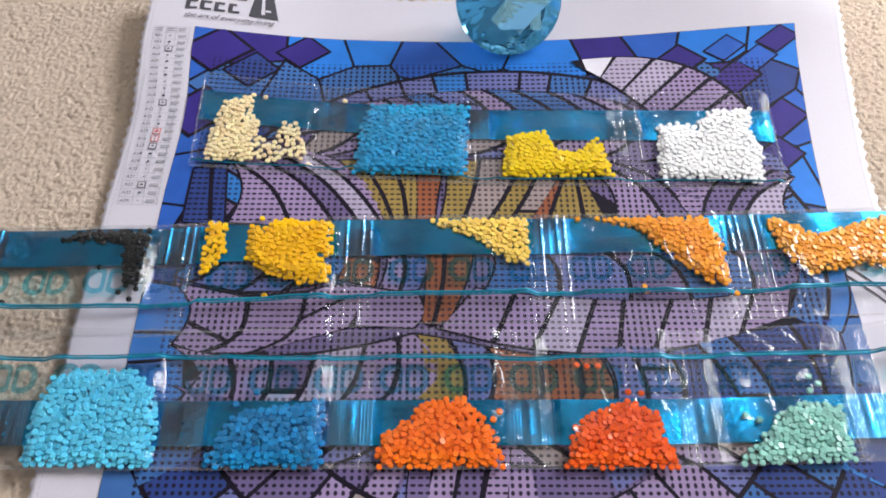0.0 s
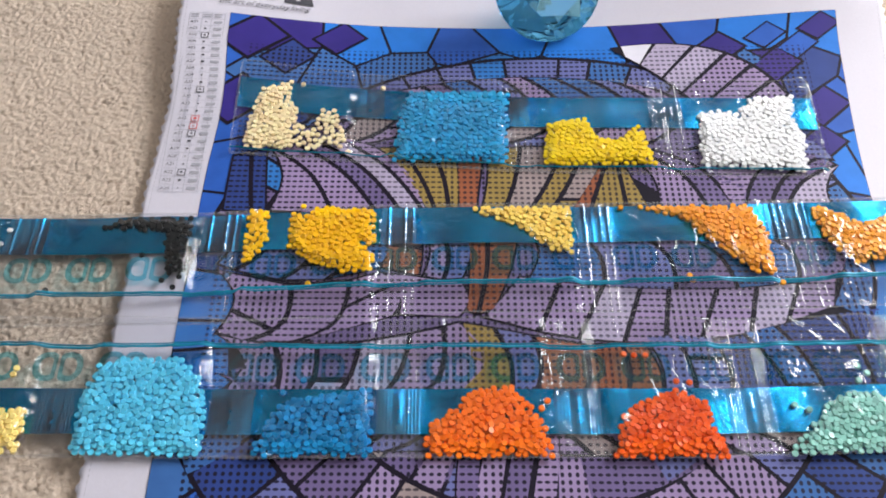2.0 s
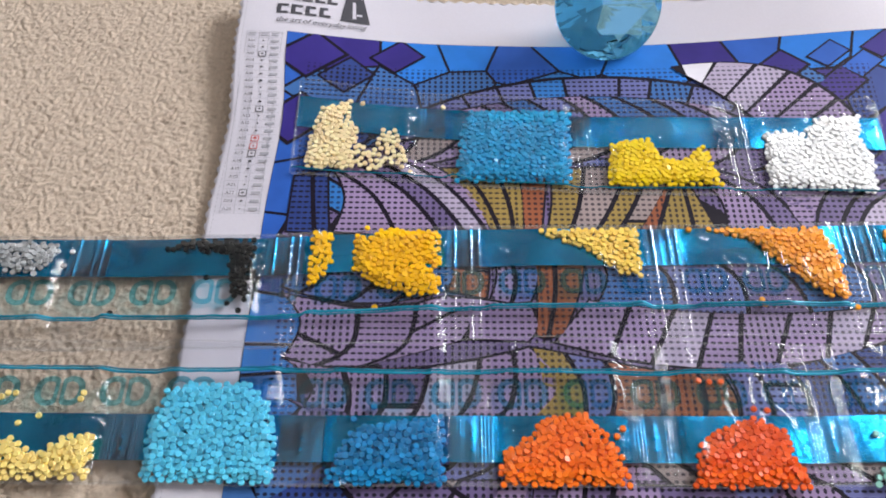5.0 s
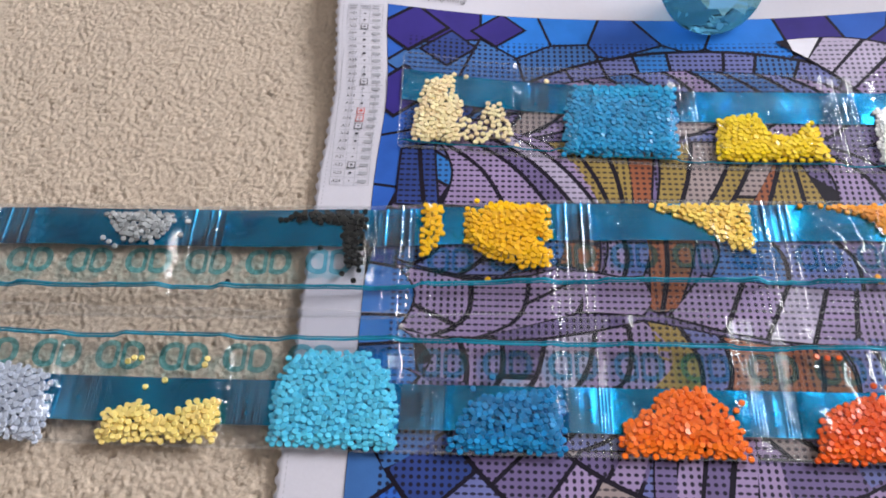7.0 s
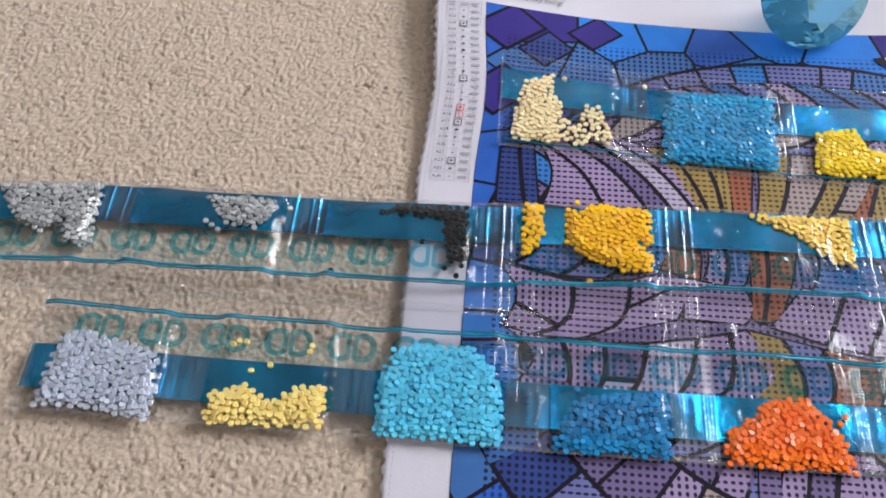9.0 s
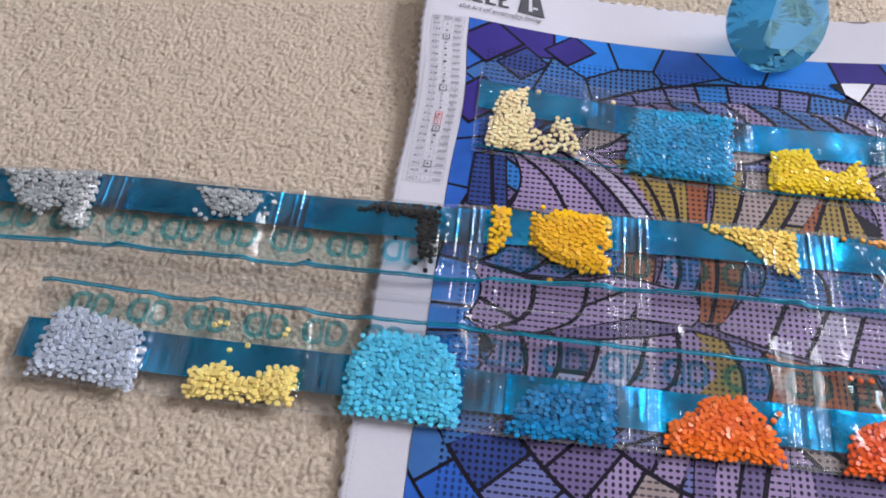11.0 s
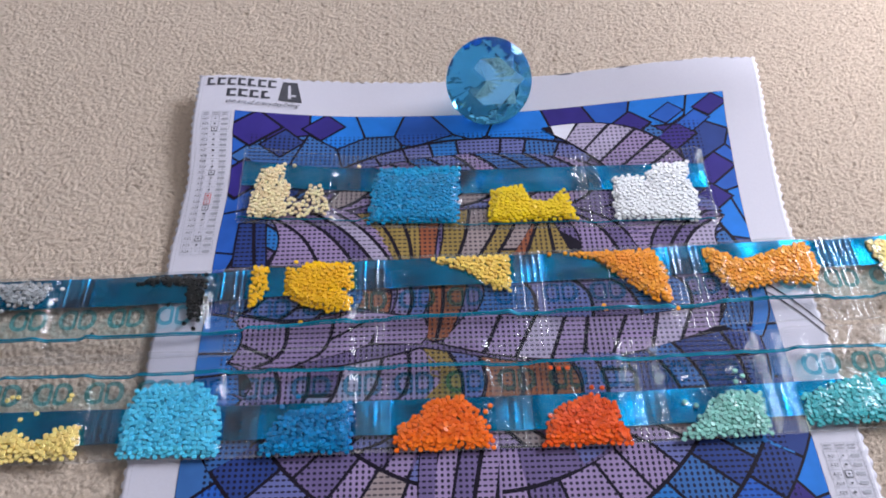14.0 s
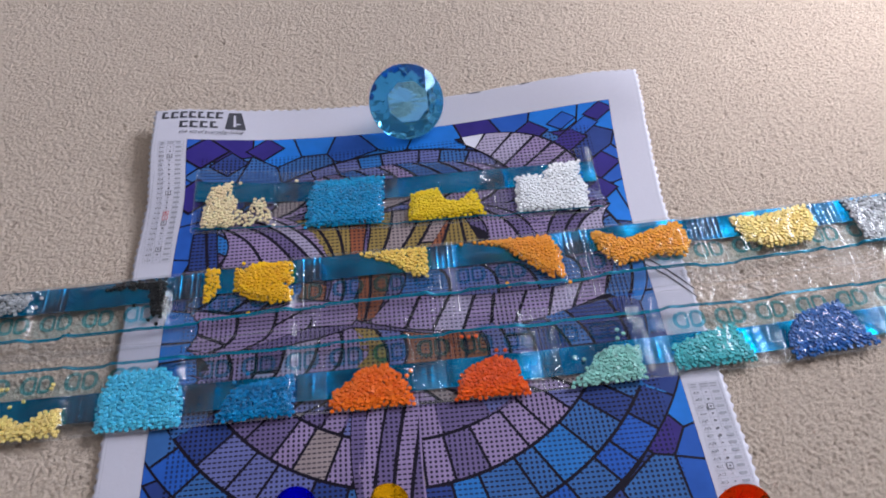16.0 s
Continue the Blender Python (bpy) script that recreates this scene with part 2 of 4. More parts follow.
def build_carpet():
    x0, x1, y0, y1, step = -0.34, 0.60, -0.36, 0.40, 0.00082
    xs, ys = np.arange(x0, x1, step), np.arange(y0, y1, step)
    gx, gy = np.meshgrid(xs, ys, indexing="ij")
    wx = gx + 0.0008 * np.sin(gy * 900 + 3 * np.sin(gx * 300))
    wy = gy + 0.0008 * np.sin(gx * 800 + 3 * np.sin(gy * 350))
    h = 0.0012 * tuft_height(wx, wy, 0.0030, 3) + 0.0007 * tuft_height(wx + 1, wy + 1, 0.0022, 5)
    pits = tuft_height(wx + 2, wy + 3, 0.0066, 9)
    h = h - 0.0042 * np.clip((0.36 - pits) / 0.36, 0, 1)       # gaps where tufts lean apart
    z = -0.0043 + h
    nu, nv = gx.shape
    co = np.stack((gx, gy, z), -1).reshape(-1, 3)
    idx = np.arange(nu * nv).reshape(nu, nv)
    quads = np.stack((idx[:-1, :-1], idx[1:, :-1], idx[1:, 1:], idx[:-1, 1:]), -1).reshape(-1, 4)
    mid = co[quads].mean(1)
    quads = quads[~((mid[:, 0] > 0.01) & (mid[:, 0] < 0.29) & (mid[:, 1] > -0.35) & (mid[:, 1] < -0.03))]   # bare where the canvas hides it
    me = bpy.data.meshes.new("floor")
    me.vertices.add(len(co))
    me.vertices.foreach_set("co", co.ravel())
    me.loops.add(quads.size)
    me.loops.foreach_set("vertex_index", quads.ravel().astype(np.int32))
    me.polygons.add(len(quads))
    me.polygons.foreach_set("loop_start", np.arange(0, quads.size, 4, dtype=np.int32))
    me.polygons.foreach_set("use_smooth", np.ones(len(quads), dtype=bool))
    me.update(calc_edges=True)
    me.materials.append(CARPET)
    tagged(new("floor", me), "beige twisted cut-pile carpet covering the room's floor", "carpet", kind="structure")
    # the rest of the floor, away from the kit
    bm = box_bm((-2.2, -2.2, -0.03, x0, 2.4, -0.0045), (x1 - step, -2.2, -0.03, 2.6, 2.4, -0.0045),
                (x0, -2.2, -0.03, x1 - step, y0, -0.0045), (x0, y1 - step, -0.03, x1 - step, 2.4, -0.0045))
    tagged(part("floor_surround", bm, CARPET), "beige cut-pile carpet running on to the walls", "carpet", kind="structure")


def build_room():
    tagged(part("wall_north", box_bm((-2.3, 2.4, -0.03, 2.7, 2.5, 2.4)), WALL), "plain painted wall", "wall", kind="structure")
    tagged(part("wall_south", box_bm((-2.3, -2.3, -0.03, 2.7, -2.2, 2.4)), WALL), "plain painted wall", "wall", kind="structure")
    tagged(part("wall_west", box_bm((-2.3, -2.2, -0.03, -2.2, 2.4, 2.4)), WALL), "plain painted wall", "wall", kind="structure")
    a, b, lo, hi = WIN[1] - 0.8, WIN[1] + 0.8, WIN[2] - 0.55, WIN[2] + 0.55
    tagged(part("wall_east", box_bm((2.6, -2.2, -0.03, 2.7, a, 2.4), (2.6, b, -0.03, 2.7, 2.4, 2.4), (2.6, a, -0.03, 2.7, b, lo), (2.6, a, hi, 2.7, b, 2.4)), WALL),
           "painted wall with a window opening", "wall", kind="structure")
    tagged(part("ceiling", box_bm((-2.3, -2.3, 2.4, 2.7, 2.5, 2.5)), CEIL), "plain painted ceiling", "ceiling", kind="structure")
    win = tagged(new("window_1"), "white framed window letting in daylight", "window", kind="structure")
    part("window_frame", box_bm((2.62, a, lo, 2.68, a + 0.05, hi), (2.62, b - 0.05, lo, 2.68, b, hi), (2.62, a + 0.05, lo, 2.68, b - 0.05, lo + 0.05),
                                (2.62, a + 0.05, hi - 0.05, 2.68, b - 0.05, hi), (2.62, WIN[1] - 0.02, lo + 0.05, 2.68, WIN[1] + 0.02, hi - 0.05)), FRAME, win)


build_carpet()
build_room()

# ---- the printed canvas ----
PX0, PX1, PY0, PY1 = 0.0, 0.297, 0.0, -0.350        # the picture
CX0, CX1, CY0, CY1 = -0.026, 0.322, 0.033, -0.385   # the sheet


def warp(u, v, up=0.0):
    """A place on the sheet, which lies flat but for its lifted top corners."""
    top = ease((v + 0.12) / 0.15)
    edge = ease((v + 0.03) / 0.065)
    s = u / 0.297
    right, left = ease((s - 0.45) / 0.65), ease((0.25 - s) / 0.35)
    sag = math.sin(math.pi * min(1, max(0, s)) ** 0.9)
    x = u + 0.007 * right * top + 0.003 * ease((0.32 - s) / 0.32) * math.exp(-((v + 0.058) / 0.034) ** 2)
    y = v - 0.009 * sag * top - 0.010 * edge * right - 0.006 * left * top
    z = 0.0006 + 0.011 * right * top + 0.0085 * left * top + 0.006 * edge * math.exp(-((s - 0.93) / 0.25) ** 2)
    z += 0.0005 * math.sin(u * 31 + v * 17) * math.sin(v * 23 - 1)
    return (x, y, z + up)


def scallop(t):
    return 0.0019 * abs(math.sin(math.pi * t / 0.0062)) + 0.0003 * math.sin(t * 190)


canvas = tagged(new("diamond_painting_canvas"), "white canvas with blue-purple stained-glass print, top corners curling up", "canvas")


def build_sheet():
    us, vs = np.linspace(CX0, CX1, 112), np.linspace(CY1, CY0, 271)
    verts = []
    for i, u in enumerate(us):
        for j, v in enumerate(vs):
            uu = u + (scallop(v) if i in (0,) else -scallop(v) if i == len(us) - 1 else 0)
            vv = v + (scallop(u) if j == 0 else -scallop(u) if j == len(vs) - 1 else 0)
            verts.append(warp(uu, vv))
    ob = piece("sheet", verts, grid_faces(len(us), len(vs)), CANVAS, canvas, "white coated canvas with pinked, scalloped edges", True)
    sol = ob.modifiers.new("thickness", "SOLIDIFY")
    sol.thickness, sol.offset = 0.0005, -1
    us, vs = np.linspace(PX0, PX1, 100), np.linspace(PY1, PY0, 118)
    piece("outline_print", [warp(u, v, 0.00012) for u in us for v in vs], grid_faces(100, 118), LEAD, canvas, "black printed outlines between the picture's cells", True)


def clip(poly, at, nrm):
    """The side of a polygon to which nrm points."""
    out = []
    for i in range(len(poly)):
        p, q = Vector(poly[i]), Vector(poly[(i + 1) % len(poly)])
        dp, dq = (p - at).dot(nrm), (q - at).dot(nrm)
        if dp >= 0:
            out.append(tuple(p))
        if dp * dq < 0:
            out.append(tuple(p + (q - p) * (dp / (dp - dq))))
    return out


def cell(poly, colour, level, name="glass_cell", into=PX1):
    """One printed cell: rings of faces from its middle to its edge, bent with the sheet."""
    for at, nrm in (((PX0 + 0.0002, 0), (1, 0)), ((into - 0.0002, 0), (-1, 0)), ((0, PY0 - 0.0002), (0, -1)), ((0, PY1), (0, 1))):
        poly = clip(poly, Vector(at), Vector(nrm)) if poly else poly
    if len(poly) < 3:
        return
    fine = []
    for i in range(len(poly)):
        p, q = Vector(poly[i]), Vector(poly[(i + 1) % len(poly)])
        k = max(1, int((q - p).length / 0.0035))
        fine += [tuple(p.lerp(q, j / k)) for j in range(k)]
    n = len(fine)
    cx, cy = sum(p[0] for p in fine) / n, sum(p[1] for p in fine) / n
    up = 0.00018 + 0.0001 * level
    verts = [warp(cx, cy, up)]
    for r in (0.2, 0.4, 0.6, 0.8, 1.0):
        verts += [warp(cx + (p[0] - cx) * r, cy + (p[1] - cy) * r, up) for p in fine]
    faces = [(0, 1 + i, 1 + (i + 1) % n) for i in range(n)]
    for k in (0, 1, 2, 3):
        a, b = 1 + k * n, 1 + (k + 1) * n
        faces += [(a + i, b + i, b + (i + 1) % n, a + (i + 1) % n) for i in range(n)]
    piece(name, verts, faces, PRINT[colour] if colour in PRINT else LEAD, canvas)


def ring_tiles(centre, r0, r1, a0, a1, count, colours, level, gap=0.0008, twist=0.0, jitter=0.25, rng=random, slope=0.0):
    """Cells between two arcs, with a crooked joint between each pair."""
    cuts = [a0 + (a1 - a0) * (i + (rng.uniform(-jitter, jitter) if 0 < i < count else 0)) / count for i in range(count + 1)]
    for i in range(count):
        poly = []
        k = 5
        for j in range(k + 1):
            a = radians(cuts[i] + (cuts[i + 1] - cuts[i]) * j / k + twist)
            poly.append((centre[0] + r1 * math.cos(a), centre[1] + r1 * math.sin(a)))
        for j in range(k, -1, -1):
            a = radians(cuts[i] + (cuts[i + 1] - cuts[i]) * j / k)
            poly.append((centre[0] + r0 * math.cos(a), centre[1] + r0 * math.sin(a)))
        shape = shrink(poly, gap)
        if shape:
            cell(shape, rng.choice(colours), level)


def shrink(poly, d):
    """A cell drawn in towards its middle by about d."""
    n = len(poly)
    c = Vector((sum(p[0] for p in poly) / n, sum(p[1] for p in poly) / n))
    out = []
    for i in range(n):
        p, a, b = Vector(poly[i]), Vector(poly[i - 1]), Vector(poly[(i + 1) % n])
        e1, e2 = (p - a), (b - p)
        if e1.length < 1e-6 or e2.length < 1e-6:
            continue
        nr = []
        for e in (e1, e2):
            q = Vector((-e.y, e.x)).normalized()
            nr.append(q)
        m = (nr[0] + nr[1])
        m = m / max(0.35, m.dot(nr[0]))
        out.append(p + m * d)
    area = sum(poly[i - 1][0] * poly[i][1] - poly[i][0] * poly[i - 1][1] for i in range(n))
    if area < 0:
        out = []
        for i in range(n):
            p, a, b = Vector(poly[i]), Vector(poly[i - 1]), Vector(poly[(i + 1) % n])
            e1, e2 = (p - a), (b - p)
            if e1.length < 1e-6 or e2.length < 1e-6:
                continue
            n1, n2 = Vector((e1.y, -e1.x)).normalized(), Vector((e2.y, -e2.x)).normalized()
            m = n1 + n2
            m = m / max(0.35, m.dot(n1))
            out.append(p + m * d)
    return [tuple(p) for p in out]


def disc(centre, r, level, a0=0, a1=360):
    poly = [(centre[0] + r * math.cos(radians(a)), centre[1] + r * math.sin(radians(a))) for a in np.linspace(a0, a1, 60, endpoint=a1 - a0 < 360)]
    cell(poly, "lead", level, "outline_ground")


def bent(p, t):
    """A place on the curve through three points."""
    a, b, c = (Vector(q) for q in p)
    m = 2 * b - (a + c) / 2
    return a * (1 - t) ** 2 + m * (2 * t * (1 - t)) + c * t * t


def strip_cell(l, r, k0, k1, colour, level, gap, name="glass_cell"):
    """A long curved cell between two sides, drawn in by a gap all round."""
    long = max(0.001, (Vector(l[-1]) - Vector(l[0])).length)
    e = 6 * gap / long
    ks = np.linspace(k0 + e, k1 - e, 9)
    if ks[-1] - ks[0] < 0.25:
        return
    def on(line, k):
        i = min(5, max(0, int(k)))
        return Vector(line[i]).lerp(Vector(line[i + 1]), k - i), (Vector(line[i + 1]) - Vector(line[i]))
    verts = []
    for k in ks:
        (p, u), (q, w) = on(l, k), on(r, k)
        chord, run = q - p, u + w
        d = max(1e-5, chord.length)
        s = abs(chord.x * run.y - chord.y * run.x) / max(1e-9, d * run.length)
        g = min(0.495, gap / (max(0.35, s) * d))
        for f in (0.0, 0.33, 0.67, 1.0):
            c = p.lerp(q, g + (1 - 2 * g) * f)
            verts.append(warp(min(PX1 - 0.0002, max(PX0 + 0.0002, c.x)), min(PY0 - 0.0002, c.y), 0.00018 + 0.0001 * level))
    piece(name, verts, [(4 * a + b, 4 * a + b + 1, 4 * a + b + 5, 4 * a + b + 4) for a in range(8) for b in range(3)], PRINT[colour] if colour in PRINT else LEAD, canvas)


def feather_row(a, b, count, colours, bow, level, rng, slant=0.0):
    """Cells between two curves, each with bowed, slanting sides."""
    cut = [0.0] + [(i + rng.uniform(-0.22, 0.22)) / count for i in range(1, count)] + [1.0]
    skew = [0.0] + [slant * min(1.0, 5 * cut[i] * (1 - cut[i])) + rng.uniform(-0.3, 0.3) / count for i in range(1, count)] + [0.0]
    def side(t, k):
        p, q = bent(a, min(1.0, max(0.0, t - k / 2))), bent(b, min(1.0, max(0.0, t + k / 2)))
        n = Vector((-(q - p).y, (q - p).x)).normalized()
        return [p.lerp(q, j / 6) + n * 2.0 * bow * math.sin(math.pi * j / 6) for j in range(7)]
    for i in range(count):
        l, r = side(cut[i], skew[i]), side(cut[i + 1], skew[i + 1])
        strip_cell(l, r, 0, 6, "lead", level, 0.0, "outline_ground")
        cutk = rng.choice((2, 3, 4)) if bow and rng.random() < 0.25 else 0
        for k0, k1 in ((0, cutk), (cutk, 6)) if cutk else ((0, 6),):
            strip_cell(l, r, k0, k1, colours[(i + rng.choice((0, 0, 1))) % len(colours)], level + 1, 0.00105)


def build_picture():
    rng = random.Random(11)
    # blue field of crooked cells
    seeds = []
    for i in range(11):
        for j in range(13):
            seeds.append(((i + 0.5 + rng.uniform(-0.38, 0.38) + 0.5 * (j % 2)) * 0.0285 - 0.01, -(j + 0.3 + rng.uniform(-0.35, 0.35)) * 0.0285))
    for s in seeds:
        poly = [(s[0] - 0.04, s[1] - 0.04), (s[0] + 0.04, s[1] - 0.04), (s[0] + 0.04, s[1] + 0.04), (s[0] - 0.04, s[1] + 0.04)]
        for o in seeds:
            if o is s:
                continue
            d = Vector(s) - Vector(o)
            if d.length < 0.08:
                poly = clip(poly, (Vector(s) + Vector(o)) / 2 + d.normalized() * 0.0007, d)
                if len(poly) < 3:
                    break
        inner = 0.02 < s[0] < 0.28 and s[1] < -0.03
        border = ["azure"] * 6 + ["royal"] * 5 + ["indigo"]
        dotted = ["steel_dots", "navy_dots", "navy_dots", "indigo_dots", "azure_dots"]
        if len(poly) > 2:
            cell(poly, rng.choice(dotted if inner else border), 0)
    C, D = (0.150, -0.174), (0.148, -0.167)
    disc(C, 0.1525, 1)
    cell([(0.148 + 0.100 * math.cos(a), -0.150 + 0.098 * math.sin(a)) for a in np.linspace(0, 2 * math.pi, 48, endpoint=False)], "violet_dots", 1.5)
    ring_tiles(C, 0.1325, 0.151, 20, 160, 19, ["steel_dots", "peri_dots", "violet_dots", "peri_dots", "azure_dots"], 2, rng=rng)
    ring_tiles(C, 0.128, 0.151, 160, 205, 5, ["steel_dots", "navy_dots", "azure_dots"], 2, rng=rng)
    ring_tiles(C, 0.128, 0.151, 335, 380, 5, ["steel_dots", "navy_dots", "azure_dots"], 2, rng=rng)
    # the cushion below the figure: three rings about a lower centre
    B = (0.142, -0.152)
    disc(B, 0.1725, 1.2, 196, 344)
    ring_tiles(B, 0.1533, 0.172, 196, 344, 21, ["navy_dots", "steel_dots", "navy_dots", "violet_dots", "royal", "navy_dots"], 2.2, rng=rng)
    ring_tiles(B, 0.1268, 0.153, 196, 344, 18, ["steel_dots", "navy_dots", "peri_dots", "steel_dots", "azure_dots"], 2.2, rng=rng)
    ring_tiles(B, 0.0994, 0.1265, 200, 340, 17, ["violet_dots", "sand_dots", "peri_dots", "lavender_dots"], 2.2, rng=rng)
    ring_tiles(B, 0.079, 0.099, 208, 332, 15, ["violet_dots", "lavender_dots", "sand_dots", "peri_dots"], 2.2, rng=rng)
    # the figure: curved lavender feathers with a gold and orange heart, row by row
    lav = ("lavender_dots", "lavender_dots", "violet_dots", "pale_dots")
    for a, b, count, colours, bow, slant in (
            (((0.048, -0.062), (0.150, -0.036), (0.252, -0.066)), ((0.040, -0.073), (0.148, -0.058), (0.268, -0.078)), 15, ("violet_dots", "steel_dots", "peri_dots", "lavender_dots"), 0.001, 0.1),
            (((0.040, -0.073), (0.148, -0.058), (0.268, -0.078)), ((0.026, -0.086), (0.140, -0.082), (0.285, -0.092)), 11, ("violet_dots", "sand_dots", "peri_dots", "lavender_dots"), 0.002, -0.12),
            (((0.026, -0.085), (0.050, -0.076), (0.076, -0.084)), ((0.030, -0.121), (0.062, -0.124), (0.100, -0.123)), 5, lav, 0.003, 0.55),
            (((0.076, -0.084), (0.095, -0.083), (0.112, -0.084)), ((0.100, -0.123), (0.107, -0.125), (0.113, -0.126)), 3, ("gold_dots", "gold_dots", "sand_dots"), 0.001, 0.1),
            (((0.112, -0.084), (0.119, -0.083), (0.126, -0.084)), ((0.113, -0.126), (0.117, -0.127), (0.121, -0.126)), 1, ("orange_dots",), 0.0, 0),
            (((0.126, -0.084), (0.155, -0.082), (0.182, -0.085)), ((0.121, -0.126), (0.140, -0.128), (0.158, -0.127)), 4, ("gold_dots", "sand_dots", "gold_dots"), 0.001, -0.08),
            (((0.182, -0.085), (0.184, -0.085), (0.186, -0.085)), ((0.158, -0.127), (0.178, -0.127), (0.200, -0.124)), 3, ("orange_dots", "orange_dots", "gold_dots"), 0.0, 0),
            (((0.186, -0.085), (0.208, -0.084), (0.232, -0.086)), ((0.200, -0.124), (0.220, -0.124), (0.238, -0.122)), 3, lav, 0.004, 0.55),
            (((0.232, -0.086), (0.260, -0.082), (0.286, -0.094)), ((0.238, -0.122), (0.260, -0.123), (0.282, -0.125)), 4, lav, -0.003, -0.6),
            (((0.010, -0.090), (0.018, -0.088), (0.026, -0.086)), ((0.010, -0.121), (0.020, -0.122), (0.030, -0.121)), 2, ("navy_dots", "steel_dots"), 0.0, 0),
            (((0.012, -0.122), (0.045, -0.126), (0.080, -0.125)), ((0.011, -0.148), (0.045, -0.156), (0.080, -0.150)), 4, ("steel_dots", "violet_dots", "peri_dots"), 0.003, -0.2),
            (((0.080, -0.125), (0.088, -0.127), (0.096, -0.126)), ((0.080, -0.150), (0.089, -0.155), (0.097, -0.154)), 1, ("orange_dots",), 0.001, 0),
            (((0.096, -0.126), (0.106, -0.128), (0.115, -0.127)), ((0.097, -0.154), (0.107, -0.156), (0.115, -0.155)), 2, ("peri_dots", "lavender_dots"), 0.002, 0.2),
            (((0.115, -0.126), (0.127, -0.128), (0.140, -0.127)), ((0.115, -0.170), (0.121, -0.172), (0.128, -0.169)), 2, ("orange_dots", "orange_dots", "gold_dots"), 0.001, 0.1),
            (((0.140, -0.127), (0.205, -0.132), (0.276, -0.127)), ((0.141, -0.155), (0.205, -0.160), (0.272, -0.153)), 5, ("steel_dots", "peri_dots", "violet_dots"), 0.003, 0.1),
            (((0.276, -0.127), (0.286, -0.130), (0.296, -0.138)), ((0.266, -0.166), (0.278, -0.172), (0.288, -0.174)), 2, ("steel_dots", "azure_dots"), 0.002, 0),
            # the fan of pale feathers across the middle
            (((0.138, -0.153), (0.205, -0.158), (0.272, -0.152)), ((0.122, -0.173), (0.195, -0.184), (0.268, -0.166)), 8, ("lavender_dots", "lavender_dots", "pale_dots", "lavender_dots"), 0.0, 0),
            (((0.011, -0.150), (0.045, -0.157), (0.080, -0.151)), ((0.015, -0.180), (0.046, -0.184), (0.088, -0.172)), 3, ("violet_dots", "lavender_dots", "lavender_dots"), 0.004, -0.35),
            (((0.080, -0.151), (0.098, -0.156), (0.115, -0.156)), ((0.088, -0.172), (0.100, -0.174), (0.113, -0.173)), 1, ("lavender_dots",), 0.002, 0),
            (((0.015, -0.180), (0.060, -0.184), (0.113, -0.174)), ((0.018, -0.207), (0.060, -0.212), (0.112, -0.207)), 6, lav, 0.006, -0.32),
            (((0.113, -0.174), (0.128, -0.177), (0.142, -0.180)), ((0.112, -0.207), (0.126, -0.210), (0.140, -0.209)), 2, ("gold_dots", "peri_dots"), 0.002, 0.2),
            (((0.142, -0.180), (0.166, -0.184), (0.186, -0.182)), ((0.140, -0.209), (0.165, -0.213), (0.190, -0.211)), 3, ("orange_dots", "orange_dots", "gold_dots"), 0.002, -0.15),
            (((0.186, -0.180), (0.200, -0.179), (0.214, -0.180)), ((0.190, -0.211), (0.203, -0.213), (0.216, -0.211)), 2, ("gold_dots", "peri_dots"), 0.002, 0.1),
            (((0.214, -0.182), (0.250, -0.172), (0.286, -0.166)), ((0.216, -0.211), (0.250, -0.216), (0.281, -0.214)), 4, ("navy_dots", "steel_dots", "violet_dots"), 0.002, 0.2),
            (((0.018, -0.197), (0.060, -0.204), (0.115, -0.204)), ((0.036, -0.224), (0.070, -0.228), (0.115, -0.228)), 6, ("lavender_dots", "violet_dots", "peri_dots"), 0.003, -0.3),
            (((0.115, -0.206), (0.170, -0.214), (0.281, -0.217)), ((0.115, -0.228), (0.180, -0.230), (0.262, -0.226)), 8, ("sand_dots", "violet_dots", "lavender_dots"), 0.002, 0.25)):
        feather_row(a, b, count, colours, bow, 3, rng, slant)
    # the striped tail, hanging over the rings
    left = lambda t: (0.112 - 0.004 * math.sin(3 * t) + 0.016 * t * t, -0.226 - 0.10 * t)
    right = lambda t: (0.150 - 0.004 * math.sin(2.5 * t) + 0.004 * t, -0.222 - 0.10 * t)
    ts = np.linspace(0, 1, 9)
    cell([left(t) for t in ts] + [right(t) for t in ts[::-1]], "lead", 4, "outline_ground")
    for k in range(-1, 5):
        f0, f1 = k / 3.6 + 0.03, (k + 1) / 3.6 - 0.03
        mix = lambda t, f: tuple(Vector(left(t)).lerp(Vector(right(t)), min(0.985, max(0.015, f + 0.55 * (0.45 - t) + 0.05 * math.sin(3 * t)))))
        cell([mix(t, f0) for t in ts] + [mix(t, f1) for t in ts[::-1]], ("lavender_dots", "violet_dots", "lavender_dots", "violet_dots")[k % 4], 5)
    # the pale pointed ear over the ring, in stripes
    upper = ((0.188, -0.017), (0.237, -0.021), (0.270, -0.053))
    lower = ((0.190, -0.020), (0.214, -0.045), (0.236, -0.076))
    ts = np.linspace(0, 1, 13)
    cell([tuple(bent(upper, t)) for t in ts] + [tuple(bent(lower, t)) for t in ts[::-1]], "lead", 5, "outline_ground")
    stripes = (0.0, 0.20, 0.40, 0.58, 0.74, 0.88, 1.0)
